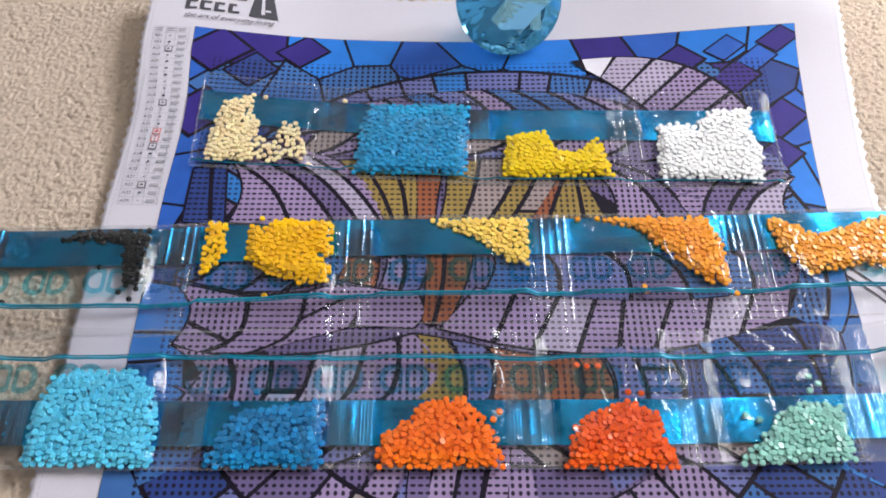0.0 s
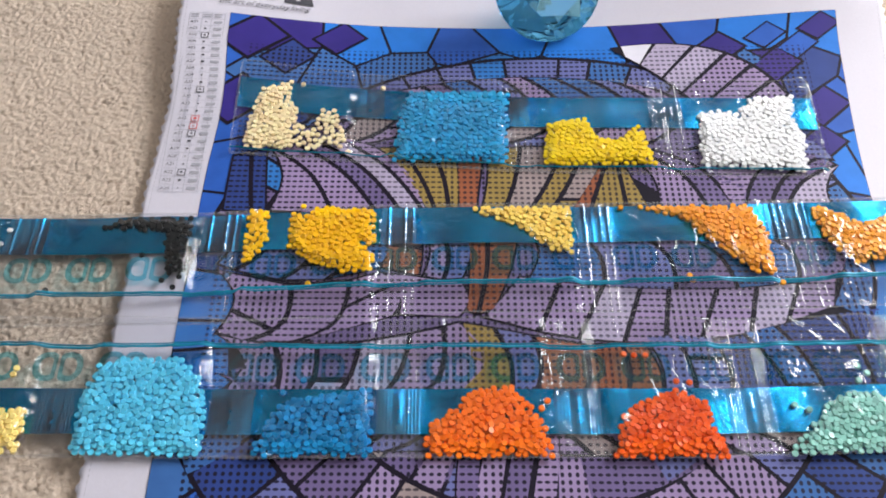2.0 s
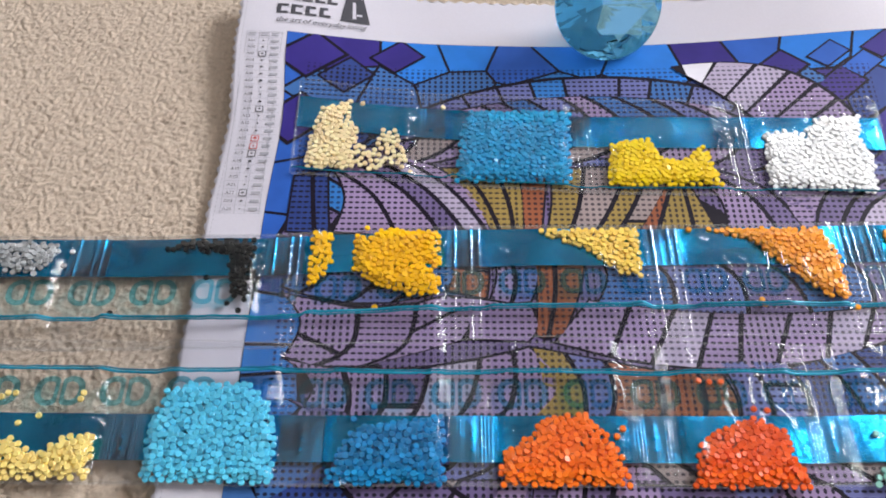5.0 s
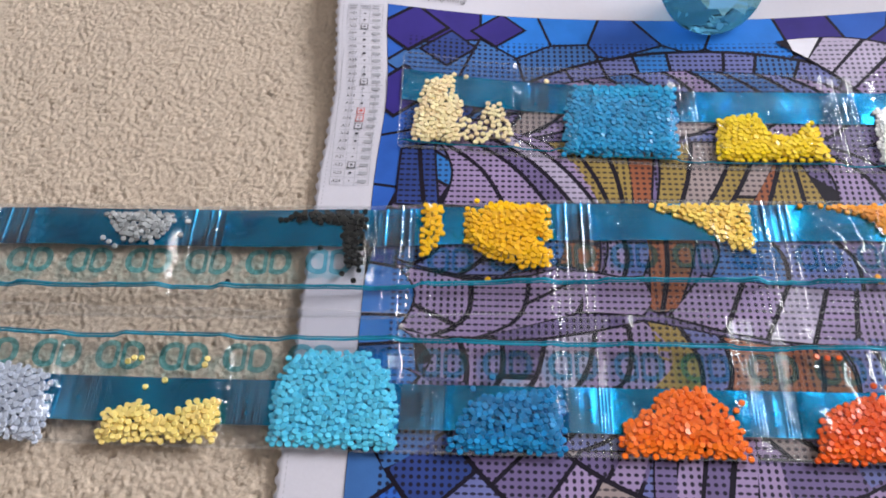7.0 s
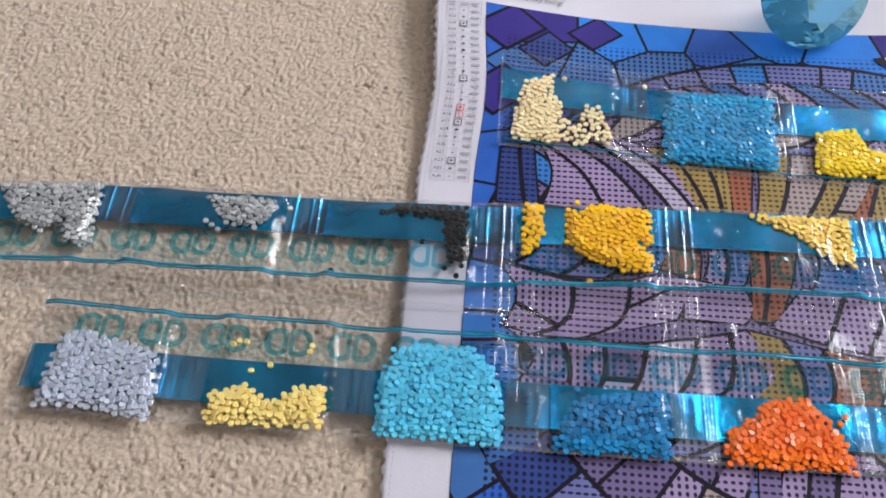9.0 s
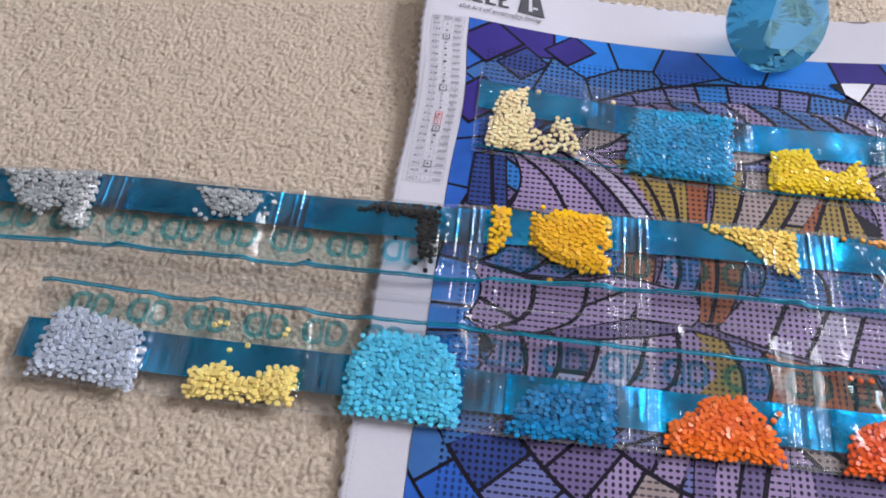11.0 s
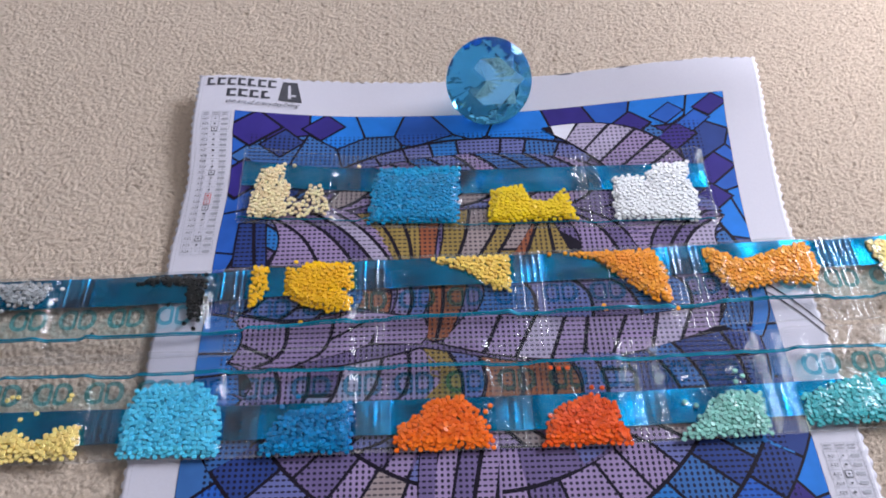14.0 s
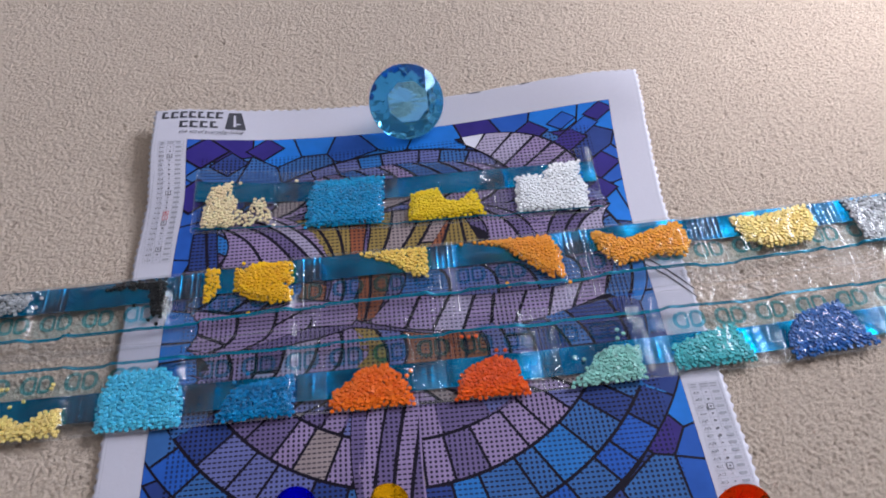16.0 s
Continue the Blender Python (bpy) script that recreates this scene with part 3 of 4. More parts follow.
    for k in range(6):
        a = np.linspace(stripes[k] + 0.012, stripes[k + 1] - 0.014, 4)
        low = np.linspace(max(0.02, stripes[k] + 0.03), min(0.99, stripes[k + 1] + 0.01), 4)
        if k == 0:
            a, low = np.linspace(0.05, 0.19, 4), np.linspace(0.10, 0.22, 4)
        poly = [tuple(bent(upper, t) + (bent(lower, t) - bent(upper, t)) * 0.05) for t in a] + [tuple(bent(lower, t) + (bent(upper, t) - bent(lower, t)) * 0.05) for t in low[::-1]]
        cell(poly, ("white", "pale_dots", "pale_dots", "lavender_dots", "lavender_dots", "lavender_dots")[k], 6)
    # dark diamonds in the corners
    for c, r, k in (((0.238, -0.022), 0.0135, "indigo"), ((0.265, -0.034), 0.0125, "indigo_dots"), ((0.250, -0.031), 0.0095, "steel_dots"), ((0.262, -0.014), 0.0095, "royal"),
                    ((0.277, -0.022), 0.0095, "royal"), ((0.288, -0.010), 0.0100, "indigo"), ((0.284, -0.060), 0.0130, "indigo"), ((0.280, -0.082), 0.0120, "indigo"),
                    ((0.055, -0.011), 0.0125, "indigo"), ((0.012, -0.014), 0.017, "indigo"), ((0.030, -0.026), 0.013, "navy_dots"), ((0.006, -0.056), 0.017, "indigo")):
        for f, kk, lv in ((1.0, "lead", 2), (0.86, k, 3)):
            cell([(c[0] + r * f * 1.15, c[1] + 0.1 * r), (c[0] + 0.15 * r, c[1] + r * f), (c[0] - r * f * 1.15, c[1] - 0.15 * r), (c[0] - 0.1 * r, c[1] - r * f)], kk, lv, "glass_cell" if lv == 3 else "outline_ground")


def flat_shape(poly, material, up, name, label=""):
    """Print on the white margin: a flat shape bent with the sheet."""
    n = len(poly)
    piece(name, [warp(p[0], p[1], up) for p in poly], [tuple(range(n))], material, canvas, label)


def rect(x0, y0, x1, y1):
    return [(x0, y0), (x1, y0), (x1, y1), (x0, y1)]


def text(body, at, size, material, shear=0.0, label=""):
    cu = bpy.data.curves.new("lettering", "FONT")
    cu.body, cu.size, cu.shear = body, size, shear
    cu.materials.append(material)
    ob = new("lettering", cu)
    o, px, py = (Vector(warp(at[0] + dx, at[1] + dy, 0.0008)) for dx, dy in ((0, 0), (0.004, 0), (0, 0.002)))
    ax = (px - o).normalized()
    az = ax.cross(py - o).normalized()
    ob.matrix_world = Matrix.Translation(o) @ Matrix((ax, az.cross(ax), az)).transposed().to_4x4()
    ob.parent = canvas
    if label:
        tagged(ob, label)
    return ob


def build_margin_print():
    # maker's mark: two lines of plain blocks and a square emblem
    for line, (x0, y0, h, count, w) in enumerate(((-0.0195, 0.0225, 0.0068, 7, 0.0063), (-0.0065, 0.0125, 0.0068, 4, 0.0071))):
        for i in range(count):
            a = x0 + i * w
            cut = 0.5 + 0.2 * ((i * 7 + line * 3) % 4)
            flat_shape([(a, y0), (a + w * 0.8, y0), (a + w * 0.8, y0 + 0.0016), (a + w * 0.3, y0 + 0.0016), (a + w * 0.3, y0 + h - 0.0016),
                        (a + w * 0.8 * min(1, cut + 0.2), y0 + h - 0.0016), (a + w * 0.8 * min(1, cut + 0.2), y0 + h), (a, y0 + h)], INK, 0.0003, "mark_block")
    flat_shape([(0.0255, 0.0115), (0.0405, 0.0105), (0.0365, 0.0285), (0.0275, 0.0285)], INK, 0.0003, "emblem")
    flat_shape([(0.0315, 0.0135), (0.0335, 0.0135), (0.0325, 0.0255), (0.0310, 0.0255)], CANVAS, 0.00045, "emblem_gap")
    flat_shape([(0.0335, 0.0155), (0.0365, 0.0155), (0.0362, 0.0170), (0.0335, 0.0170)], CANVAS, 0.00045, "emblem_gap")
    for word, dx in (("the", 0.0), ("art", 0.0070), ("of", 0.0132), ("everyday", 0.0180), ("living", 0.0355)):
        text(word, (-0.0065 + dx, 0.0060), 0.0047, INK, 0.35, "small grey slanted lettering")
    # the bead charts in both margins
    for x0, top, rows in ((-0.0195, -0.001, 24), (0.3000, -0.232, 24)):
        h = 0.0044
        marks = random.Random(4)
        for c in (0.0, 0.0062, 0.0108, 0.0172):
            flat_shape(rect(x0 + c, top - h * (rows + 1), x0 + c + 0.0002, top), PALE_INK, 0.00025, "chart_rule")
        for r in range(rows + 2):
            y = top - r * h
            flat_shape(rect(x0, y - 0.00015, x0 + 0.0174, y), PALE_INK, 0.0003, "chart_rule")
            if r > rows:
                break
            if y - h < CY1 + 0.004:
                break
            if r == 0:
                for c in (0.0008, 0.0068, 0.0120):
                    flat_shape(rect(x0 + c, y - 0.0016, x0 + c + 0.0038, y - 0.0009), PALE_INK, 0.0003, "chart_bar")
                    flat_shape(rect(x0 + c, y - 0.0032, x0 + c + 0.0036, y - 0.0025), PALE_INK, 0.0003, "chart_bar")
                continue
            text("A%02d" % r, (x0 + 0.0009, y - 0.0033), 0.0024, INK)
            flat_shape(rect(x0 + 0.0122, y - 0.0031, x0 + 0.0162, y - 0.0015), PALE_INK, 0.0003, "chart_bar")
            red = r in (15, 16)
            ink = RED_INK if red else INK
            cx, cy, s = x0 + 0.0085, y - 0.0023, 0.0006 + 0.0004 * marks.random()
            if red or r in (3, 11, 17, 22):
                flat_shape(rect(cx - 0.0018, cy - 0.0018, cx + 0.0018, cy + 0.0018), ink, 0.0003, "chart_symbol")
                flat_shape(rect(cx - 0.0014, cy - 0.0014, cx + 0.0014, cy + 0.0014), CANVAS, 0.0004, "chart_symbol")
            flat_shape([(cx + s * math.cos(a), cy + s * (0.6 + 0.4 * marks.random()) * math.sin(a)) for a in np.linspace(0.4, 6.68, 3 + r % 4, endpoint=False)], ink, 0.0005, "chart_symbol")
    # the stitched line inside the pinked edges
    for x in (CX0 + 0.0042, CX1 - 0.0042):
        verts, faces = [], []
        for y in np.arange(CY1 + 0.004, CY0 - 0.004, 0.0022):
            k = len(verts)
            verts += [warp(px, py, 0.00012) for px, py in rect(x - 0.0001, y, x + 0.0001, y + 0.0012)]
            faces.append((k, k + 1, k + 2, k + 3))
        piece("stitch_line", verts, faces, PALE_INK, canvas, "fine grey stitched line")
    # two whiskers that run on over the white margin
    for y0 in (-0.137, -0.143):
        p = [(0.292 + 0.030 * t, y0 - 0.020 * t - 0.012 * t * t) for t in np.linspace(0, 1, 8)]
        flat_shape([(x, y + 0.0006) for x, y in p] + [(x, y - 0.0005) for x, y in p[::-1]], LEAD, 0.0003, "whisker_line")


build_sheet()
build_picture()
build_margin_print()

# ---- strips of bead bags ----
DOT = 0.00124      # radius of a bead


def bead_shape():
    k, verts = 10, []
    for r, z in ((DOT, 0.0), (DOT, 0.00055), (DOT * 0.80, 0.00085)):
        verts += [(r * math.cos(2 * math.pi * i / k), r * math.sin(2 * math.pi * i / k), z) for i in range(k)]
    faces = [tuple(range(2 * k, 3 * k)), tuple(range(k - 1, -1, -1))]
    for a in (0, k):
        faces += [(a + i, a + (i + 1) % k, a + k + (i + 1) % k, a + k + i) for i in range(k)]
    return np.array(verts), faces


BEAD_V, BEAD_F = bead_shape()


def inside(poly, x, y):
    hit = False
    for i in range(len(poly)):
        (x0, y0), (x1, y1) = poly[i - 1], poly[i]
        if (y0 > y) != (y1 > y) and x < (x1 - x0) * (y - y0) / (y1 - y0) + x0:
            hit = not hit
    return hit


def rim_gap(poly, x, y):
    p, best = Vector((x, y)), 9.0
    for i in range(len(poly)):
        a, b = Vector(poly[i - 1]), Vector(poly[i])
        e = b - a
        t = min(1, max(0, (p - a).dot(e) / max(1e-12, e.dot(e))))
        best = min(best, (p - a - e * t).length)
    return best


def bead_places(poly, layers, base, rng, tilt=1.0):
    """Places of beads strewn in layers over an outline, none closer than they can lie."""
    x0, x1 = min(p[0] for p in poly), max(p[0] for p in poly)
    y0, y1 = min(p[1] for p in poly), max(p[1] for p in poly)
    out = []
    for layer in range(layers):
        near, size = {}, 0.0021 if layer == 0 else 0.00185
        tries = int((x1 - x0) * (y1 - y0) / (size * size) * (30 if layer == 0 else 16))
        for _ in range(tries):
            x, y = rng.uniform(x0, x1), rng.uniform(y0, y1)
            if not inside(poly, x, y) or rim_gap(poly, x, y) < (0.0004 + 0.0016 * layer):
                continue
            gx, gy = int(math.floor(x / size)), int(math.floor(y / size))
            if any((x - a) ** 2 + (y - b) ** 2 < size * size for i in (-1, 0, 1) for j in (-1, 0, 1) for a, b in near.get((gx + i, gy + j), ())):
                continue
            near.setdefault((gx, gy), []).append((x, y))
            lean = rng.gauss(0, (3, 6, 7)[min(2, layer)] * tilt)
            flip = 180 if rng.random() < 0.25 else 0
            z = base(x, y) + 0.0002 + layer * 0.00062 + abs(math.sin(radians(lean))) * DOT * 0.7
            out.append(pose(x, y, z + (0.00085 if flip else 0), lean + flip, rng.gauss(0, (3, 6, 7)[min(2, layer)] * tilt), rng.uniform(0, 360)))
    return out


def bead_mesh(name, places, material):
    verts, faces = [], []
    for i, m in enumerate(places):
        r, t = np.array(m.to_3x3()), np.array(m.translation)
        verts.append(BEAD_V @ r.T + t)
        faces += [tuple(30 * i + k for k in f) for f in BEAD_F]
    return mesh_of(name, np.concatenate(verts).tolist(), faces, material)


def ground_z(x, y):
    """The height of what a strip lies on: the canvas or the carpet beside it."""
    if CX0 < x < CX1 and CY1 < y < CY0:
        return warp(x, y)[2]
    d = max(CX0 - x, x - CX1)
    return -0.0012 + 0.0018 * math.exp(-d / 0.012)


class Strip:
    """A strip of bags: rim runs along the bags' closed ends, side is +1 where the bags open away from the camera."""

    def __init__(self, label, rim, side, deep, band, zip_at, seals, ends, seed, ribs, lift=0.0):
        self.rim, self.side, self.deep, self.band, self.zip_at, self.ends, self.lift = rim, side, deep, band, zip_at, ends, lift
        self.seals, self.ribs, self.seed = seals, ribs, seed
        self.empty = tagged(new("bead_bag_strip"), label, "bead bags", group="strips of bead bags")
        self.rng = random.Random(seed)

    def y(self, x, v):
        return lerp(self.rim, x) + self.side * v

    def seal_at(self, x):
        for a, b in self.seals:
            if a <= x <= b:
                return (a, b)

    def low(self, x, y):
        wave = 0.0009 * noise.noise((x * 28, y * 20, self.seed))
        return ground_z(x, y) + 0.0010 + self.lift + max(0, wave)

    def puff(self, x, v):
        """How far the upper film stands off the lower one."""
        s = self.seal_at(x)
        crease = abs(noise.noise((x * 60, v * 190, self.seed + 5)))
        ridge = (1 - min(1, abs(noise.noise((x * 75 + 2 * noise.noise((x * 30, v * 60, 1)), v * 34, self.seed + 9))) * 2.2)) ** 3
        if s:
            a, b = s
            t = (x - a) / (b - a)
            fine = self.ribs < 0.003
            rib = (0.5 + 0.5 * math.cos(2 * math.pi * (x - a) / self.ribs)) ** (1 if fine else 5)
            mask = 1.0 if min(t, 1 - t) < (0.30 if fine else 0.38) else 0.1 if fine else 0.2
            dents = 0.0
            if fine:      # round embossed dents down the middle of the joint
                for k in range(3):
                    dents += 0.0007 * math.exp(-(((t - 0.5) * (b - a)) ** 2 + (v - self.band[0] - 0.004 - 0.005 * k) ** 2) / 0.0013 ** 2)
            return 0.0004 + 0.0007 * (0.45 if fine else 1.2) * rib * mask * math.sin(math.pi * t) ** 0.3 + 0.0003 * crease + dents
        d = min([abs(x - a) for a, b in self.seals] + [abs(x - b) for a, b in self.seals] + [x - self.ends[0], self.ends[1] - x])
        along = ease(d / 0.005)
        across = ease(v / 0.009) * (0.25 + 0.75 * ease((self.deep * 0.86 - v) / 0.02))
        # the film puckers where the seal draws it in
        pucker = 0.0034 * math.exp(-((d - 0.004) / 0.0045) ** 2) * abs(noise.noise((x * 60, v * 170, self.seed + 13))) * (0.8 + 0.9 * math.exp(-(v / 0.014) ** 2))
        return 0.0004 + (0.0036 * along * across) + (0.0007 * crease + 0.0008 * ridge * ease((v - 0.004) / 0.015)) * along + pucker

    def sheet(self, name, x0, x1, v0, v1, height, material, parent, step, rows, smooth=True, label=""):
        n = max(2, int((x1 - x0) / step) + 1)
        xs, vs = np.linspace(x0, x1, n), np.linspace(v0, v1, rows)
        verts = []
        for x in xs:
            for v in vs:
                y = self.y(x, v)
                verts.append((x, y, self.low(x, y) + height(x, v)))
        faces = [f if self.side > 0 else f[::-1] for f in grid_faces(n, rows)]
        ob = piece(name, verts, faces, material, parent, label, smooth)
        ob.visible_shadow = material in (FOIL, ZIP)      # clear film lets the daylight in
        return ob

    def build(self):
        ex0, ex1 = self.ends
        # lower film, band, zip
        self.sheet("back_film", ex0, ex1, 0.0, self.deep, lambda x, v: 0.0, BACK_FILM, self.empty, 0.003, 14, label="clear plastic back of the bags")
        def foil(x, v):
            wave = 0.0010 * max(0, noise.noise((x * 48, v * 30, self.seed + 2)))
            return 0.00015 + (0.9 * (self.puff(x, v) - 0.0004) if self.seal_at(x) else wave)
        self.sheet("foil_band", ex0 + 0.0003, ex1 - 0.0003, self.band[0], self.band[1], foil, FOIL, self.empty, 0.0004, 9, label="shiny teal-blue foil band")
        wob = lambda x: 0.0011 * noise.noise((x * 22, 3.1, self.seed))
        for k, (dv, w) in enumerate(((0.0, 0.0006), (0.0011, 0.00035)) if self.zip_at > 0.01 else ((0.0, 0.0003),)):
            xs = np.arange(ex0, ex1, 0.002)
            verts = []
            for x in xs:
                for a, h in ((-w, 0.0002), (0, 0.0008), (w, 0.0002)):
                    v = self.zip_at + wob(x) + dv + a
                    y = self.y(x, v)
                    verts.append((x, y, self.low(x, y) + self.puff(x, v) + h))
            piece("zip_line", verts, grid_faces(len(xs), 3), ZIP, self.empty, "thin teal zip ridge", True)
        # the folded edge at the closed end
        xs = np.arange(ex0, ex1, 0.0012)
        verts = []
        for x in xs:
            for a, h in ((-0.0007, 0.0), (-0.0004, 0.0006), (0.0002, 0.0009), (0.0008, 0.0004)):
                y = self.y(x, a)
                verts.append((x, y, self.low(x, y) + h * (0.8 + 0.5 * noise.noise((x * 90, a * 400, self.seed)))))
        fold = piece("folded_edge", verts, [f if self.side > 0 else f[::-1] for f in grid_faces(len(xs), 4)], FOLD_FILM, self.empty, "glossy folded film edge", True)
        fold.visible_shadow = False
        # the cut edges at the open side and at both ends
        verts = []
        for x in xs:
            for a, h in ((-0.0005, 0.0002), (0.0, 0.0006), (0.0004, 0.0002)):
                v = self.deep + a
                y = self.y(x, v)
                verts.append((x, y, self.low(x, y) + self.puff(x, self.deep) + h))
        rim = piece("cut_edge", verts, [f if self.side > 0 else f[::-1] for f in grid_faces(len(xs), 3)], FOLD_FILM, self.empty, "", True)
        rim.visible_shadow = False
        for ex in (ex0, ex1):
            verts = []
            for a in (-0.0005, 0.0, 0.0005):
                for v in np.linspace(0, self.deep, 30):
                    y = self.y(ex + a, v)
                    verts.append((ex + a, y, self.low(ex, y) + (0.0012 if a == 0 else 0.0006)))
            rim = piece("cut_edge", verts, [f if self.side > 0 else f[::-1] for f in grid_faces(3, 30)], FOLD_FILM, self.empty, "", True)
            rim.visible_shadow = False
        # bags and the ribbed seals between them
        cuts, at = [], ex0
        for a, b in self.seals:
            if a > at:
                cuts.append((at, a, False))
            cuts.append((a, b, True))
            at = b
        if at < ex1:
            cuts.append((at, ex1, False))
        self.bags = []
        for a, b, seal in cuts:
            top = lambda x, v: self.puff(x, v)
            if seal:
                self.sheet("seal", a, b, 0.0, self.deep, top, SEAL_FILM, self.empty, 0.0003 if self.ribs < 0.003 else 0.0005, 16, label="ribbed heat-sealed joint")
            else:
                self.bags.append((a, b, self.sheet("bag", a, b, 0.0, self.deep, top, FILM, self.empty, 0.0009, 64, label="clear glossy creased plastic bag")))
        return self

    def bag_at(self, x):
        return min(self.bags, key=lambda g: 0 if g[0] <= x <= g[1] else min(abs(x - g[0]), abs(x - g[1])))[2]

    def beads(self, outline, material, layers, label, tilt=1.0):
        x = sum(p[0] for p in outline) / len(outline)
        places = bead_places(outline, layers, lambda a, b: self.low(a, b) + 0.0003, self.rng, tilt)
        bag = self.bag_at(x)
        # the topmost beads lie singly, the rest is one heap
        k = min(30, len(places) // 2)
        single, rest = places[-k:], places[:-k]
        one = bead_mesh("bead", [Matrix()], material)
        for m in single:
            ob = new("bead", one)
            ob.parent, ob.matrix_world = bag, m
        ob = new("bead_heap", bead_mesh("bead_heap", rest, material))
        ob.parent = bag
        tagged(ob, label, kind="stuff")

    def stray(self, spots, material):
        for x, y in spots:
            ob = new("bead", bead_mesh("bead", [pose(x, y, self.low(x, y) + 0.0006, self.rng.gauss(0, 8), self.rng.gauss(0, 8), 0)], material))
            ob.parent = self.bag_at(x)

    def logos(self, xs, v):
        """Oval double-loop marks printed in a row."""
        for x in xs:
            h, w, t = 0.0062, 0.0098, 0.0034
            for s in (-1, 1):
                verts = []
                n = 16
                for f in (1.0, 0.0):
                    for i in range(n):
                        a = 2 * math.pi * i / n
                        ca, sa = math.cos(a), math.sin(a)
                        px = max(0.0005 if f else 0.0022, w * 0.42 + (w * 0.58 - (0 if f else t * 0.75)) * ca)
                        py = (h - (0 if f else t * 0.7)) * math.copysign(abs(sa) ** 0.8, sa)
                        xx, vv = x + s * px, v + py
                        y = self.y(xx, vv)
                        verts.append((xx, y, self.low(xx, y) + 0.0003))
                faces = [(i, (i + 1) % n, n + (i + 1) % n, n + i) for i in range(n)]
                piece("oval_print", verts, faces, LOGO, self.empty)


COL = {k: bead_material("bead_" + k, c, s) for k, (c, s) in {
    "cream": ((1.0, 0.78, 0.48), 0.12), "blue": ((0.010, 0.33, 0.60), 0.22), "yellow": ((1.0, 0.69, 0.010), 0.08), "white": ((0.97, 0.97, 0.97), 0.12),
    "grey": ((0.42, 0.43, 0.44), 0.35), "black": ((0.008, 0.009, 0.010), 0.4), "golden": ((1.0, 0.55, 0.006), 0.08), "lemon": ((1.0, 0.67, 0.14), 0.09),
    "amber": ((1.0, 0.38, 0.02), 0.14), "amber_gold": ((1.0, 0.41, 0.03), 0.14), "butter": ((1.0, 0.745, 0.26), 0.08), "silver": ((0.50, 0.54, 0.64), 0.18),
    "cyan": ((0.10, 0.58, 0.80), 0.18), "navy": ((0.004, 0.23, 0.50), 0.3), "orange": ((1.0, 0.19, 0.010), 0.10), "red_orange": ((0.97, 0.12, 0.008), 0.18),
    "mint": ((0.30, 0.62, 0.54), 0.18), "teal": ((0.10, 0.52, 0.55), 0.22), "deep_blue": ((0.02, 0.13, 0.42), 0.3)}.items()}

top_strip = Strip("clear strip of four bead bags lying on the printed canvas", [(0.010, -0.090), (0.14, -0.099), (0.28, -0.101)], 1, 0.053,
                  (0.026, 0.044), 0.0025, [(0.066, 0.079), (0.138, 0.147), (0.207, 0.219)], (0.010, 0.281), 3, 0.0016).build()
mid_strip = Strip("long clear strip of bags with yellow, orange, grey, black beads", [(-0.24, -0.130), (-0.16, -0.1245), (0.0, -0.1235), (0.08, -0.1185), (0.165, -0.117), (0.327, -0.112), (0.42, -0.107), (0.56, -0.096)], -1, 0.054,
                  (0.0015, 0.0200), 0.0398, [(-0.160, -0.146), (-0.079, -0.062), (0.004, 0.020), (0.080, 0.095), (0.164, 0.180), (0.247, 0.265), (0.331, 0.352), (0.414, 0.432), (0.500, 0.515)], (-0.24, 0.56), 7, 0.0034, 0.0003).build()
low_strip = Strip("long clear strip of bags with blue, orange, green, silver beads", [(-0.167, -0.2295), (0.02, -0.231), (0.21, -0.230), (0.343, -0.2255), (0.42, -0.220), (0.56, -0.206)], 1, 0.056,
                  (0.0085, 0.0265), 0.0435, [(-0.113, -0.097), (-0.047, -0.032), (0.0185, 0.035), (0.0815, 0.098), (0.1485, 0.166), (0.2145, 0.232), (0.2795, 0.296), (0.346, 0.363), (0.420, 0.436), (0.490, 0.505)], (-0.168, 0.56), 9, 0.0013, 0.0008).build()

S = top_strip
S.beads([(0.016, -0.088), (0.017, -0.071), (0.021, -0.053), (0.035, -0.047), (0.034, -0.060), (0.040, -0.064), (0.038, -0.088)], COL["cream"], 2, "pale cream round beads, sparse pile")
S.beads([(0.039, -0.085), (0.039, -0.073), (0.046, -0.078), (0.0495, -0.064), (0.056, -0.064), (0.062, -0.082), (0.060, -0.087), (0.053, -0.084), (0.046, -0.089)], COL["cream"], 1, "a few pale cream round beads")
S.stray([(0.078, -0.050), (0.040, -0.049), (0.0635, -0.089)], COL["cream"])
S.beads([(0.084, -0.094), (0.086, -0.067), (0.090, -0.052), (0.138, -0.052), (0.1355, -0.095)], COL["blue"], 3, "mid-blue round beads filling the bag")
S.beads([(0.152, -0.096), (0.155, -0.072), (0.160, -0.070), (0.174, -0.068), (0.178, -0.079), (0.186, -0.082), (0.198, -0.072), (0.203, -0.095)], COL["yellow"], 3, "bright yellow round beads in two heaps")
S.beads([(0.223, -0.096), (0.226, -0.066), (0.235, -0.064), (0.244, -0.066), (0.253, -0.056), (0.272, -0.056), (0.270, -0.070), (0.274, -0.080), (0.271, -0.099)], COL["white"], 3, "sparkling white round beads, heaped")

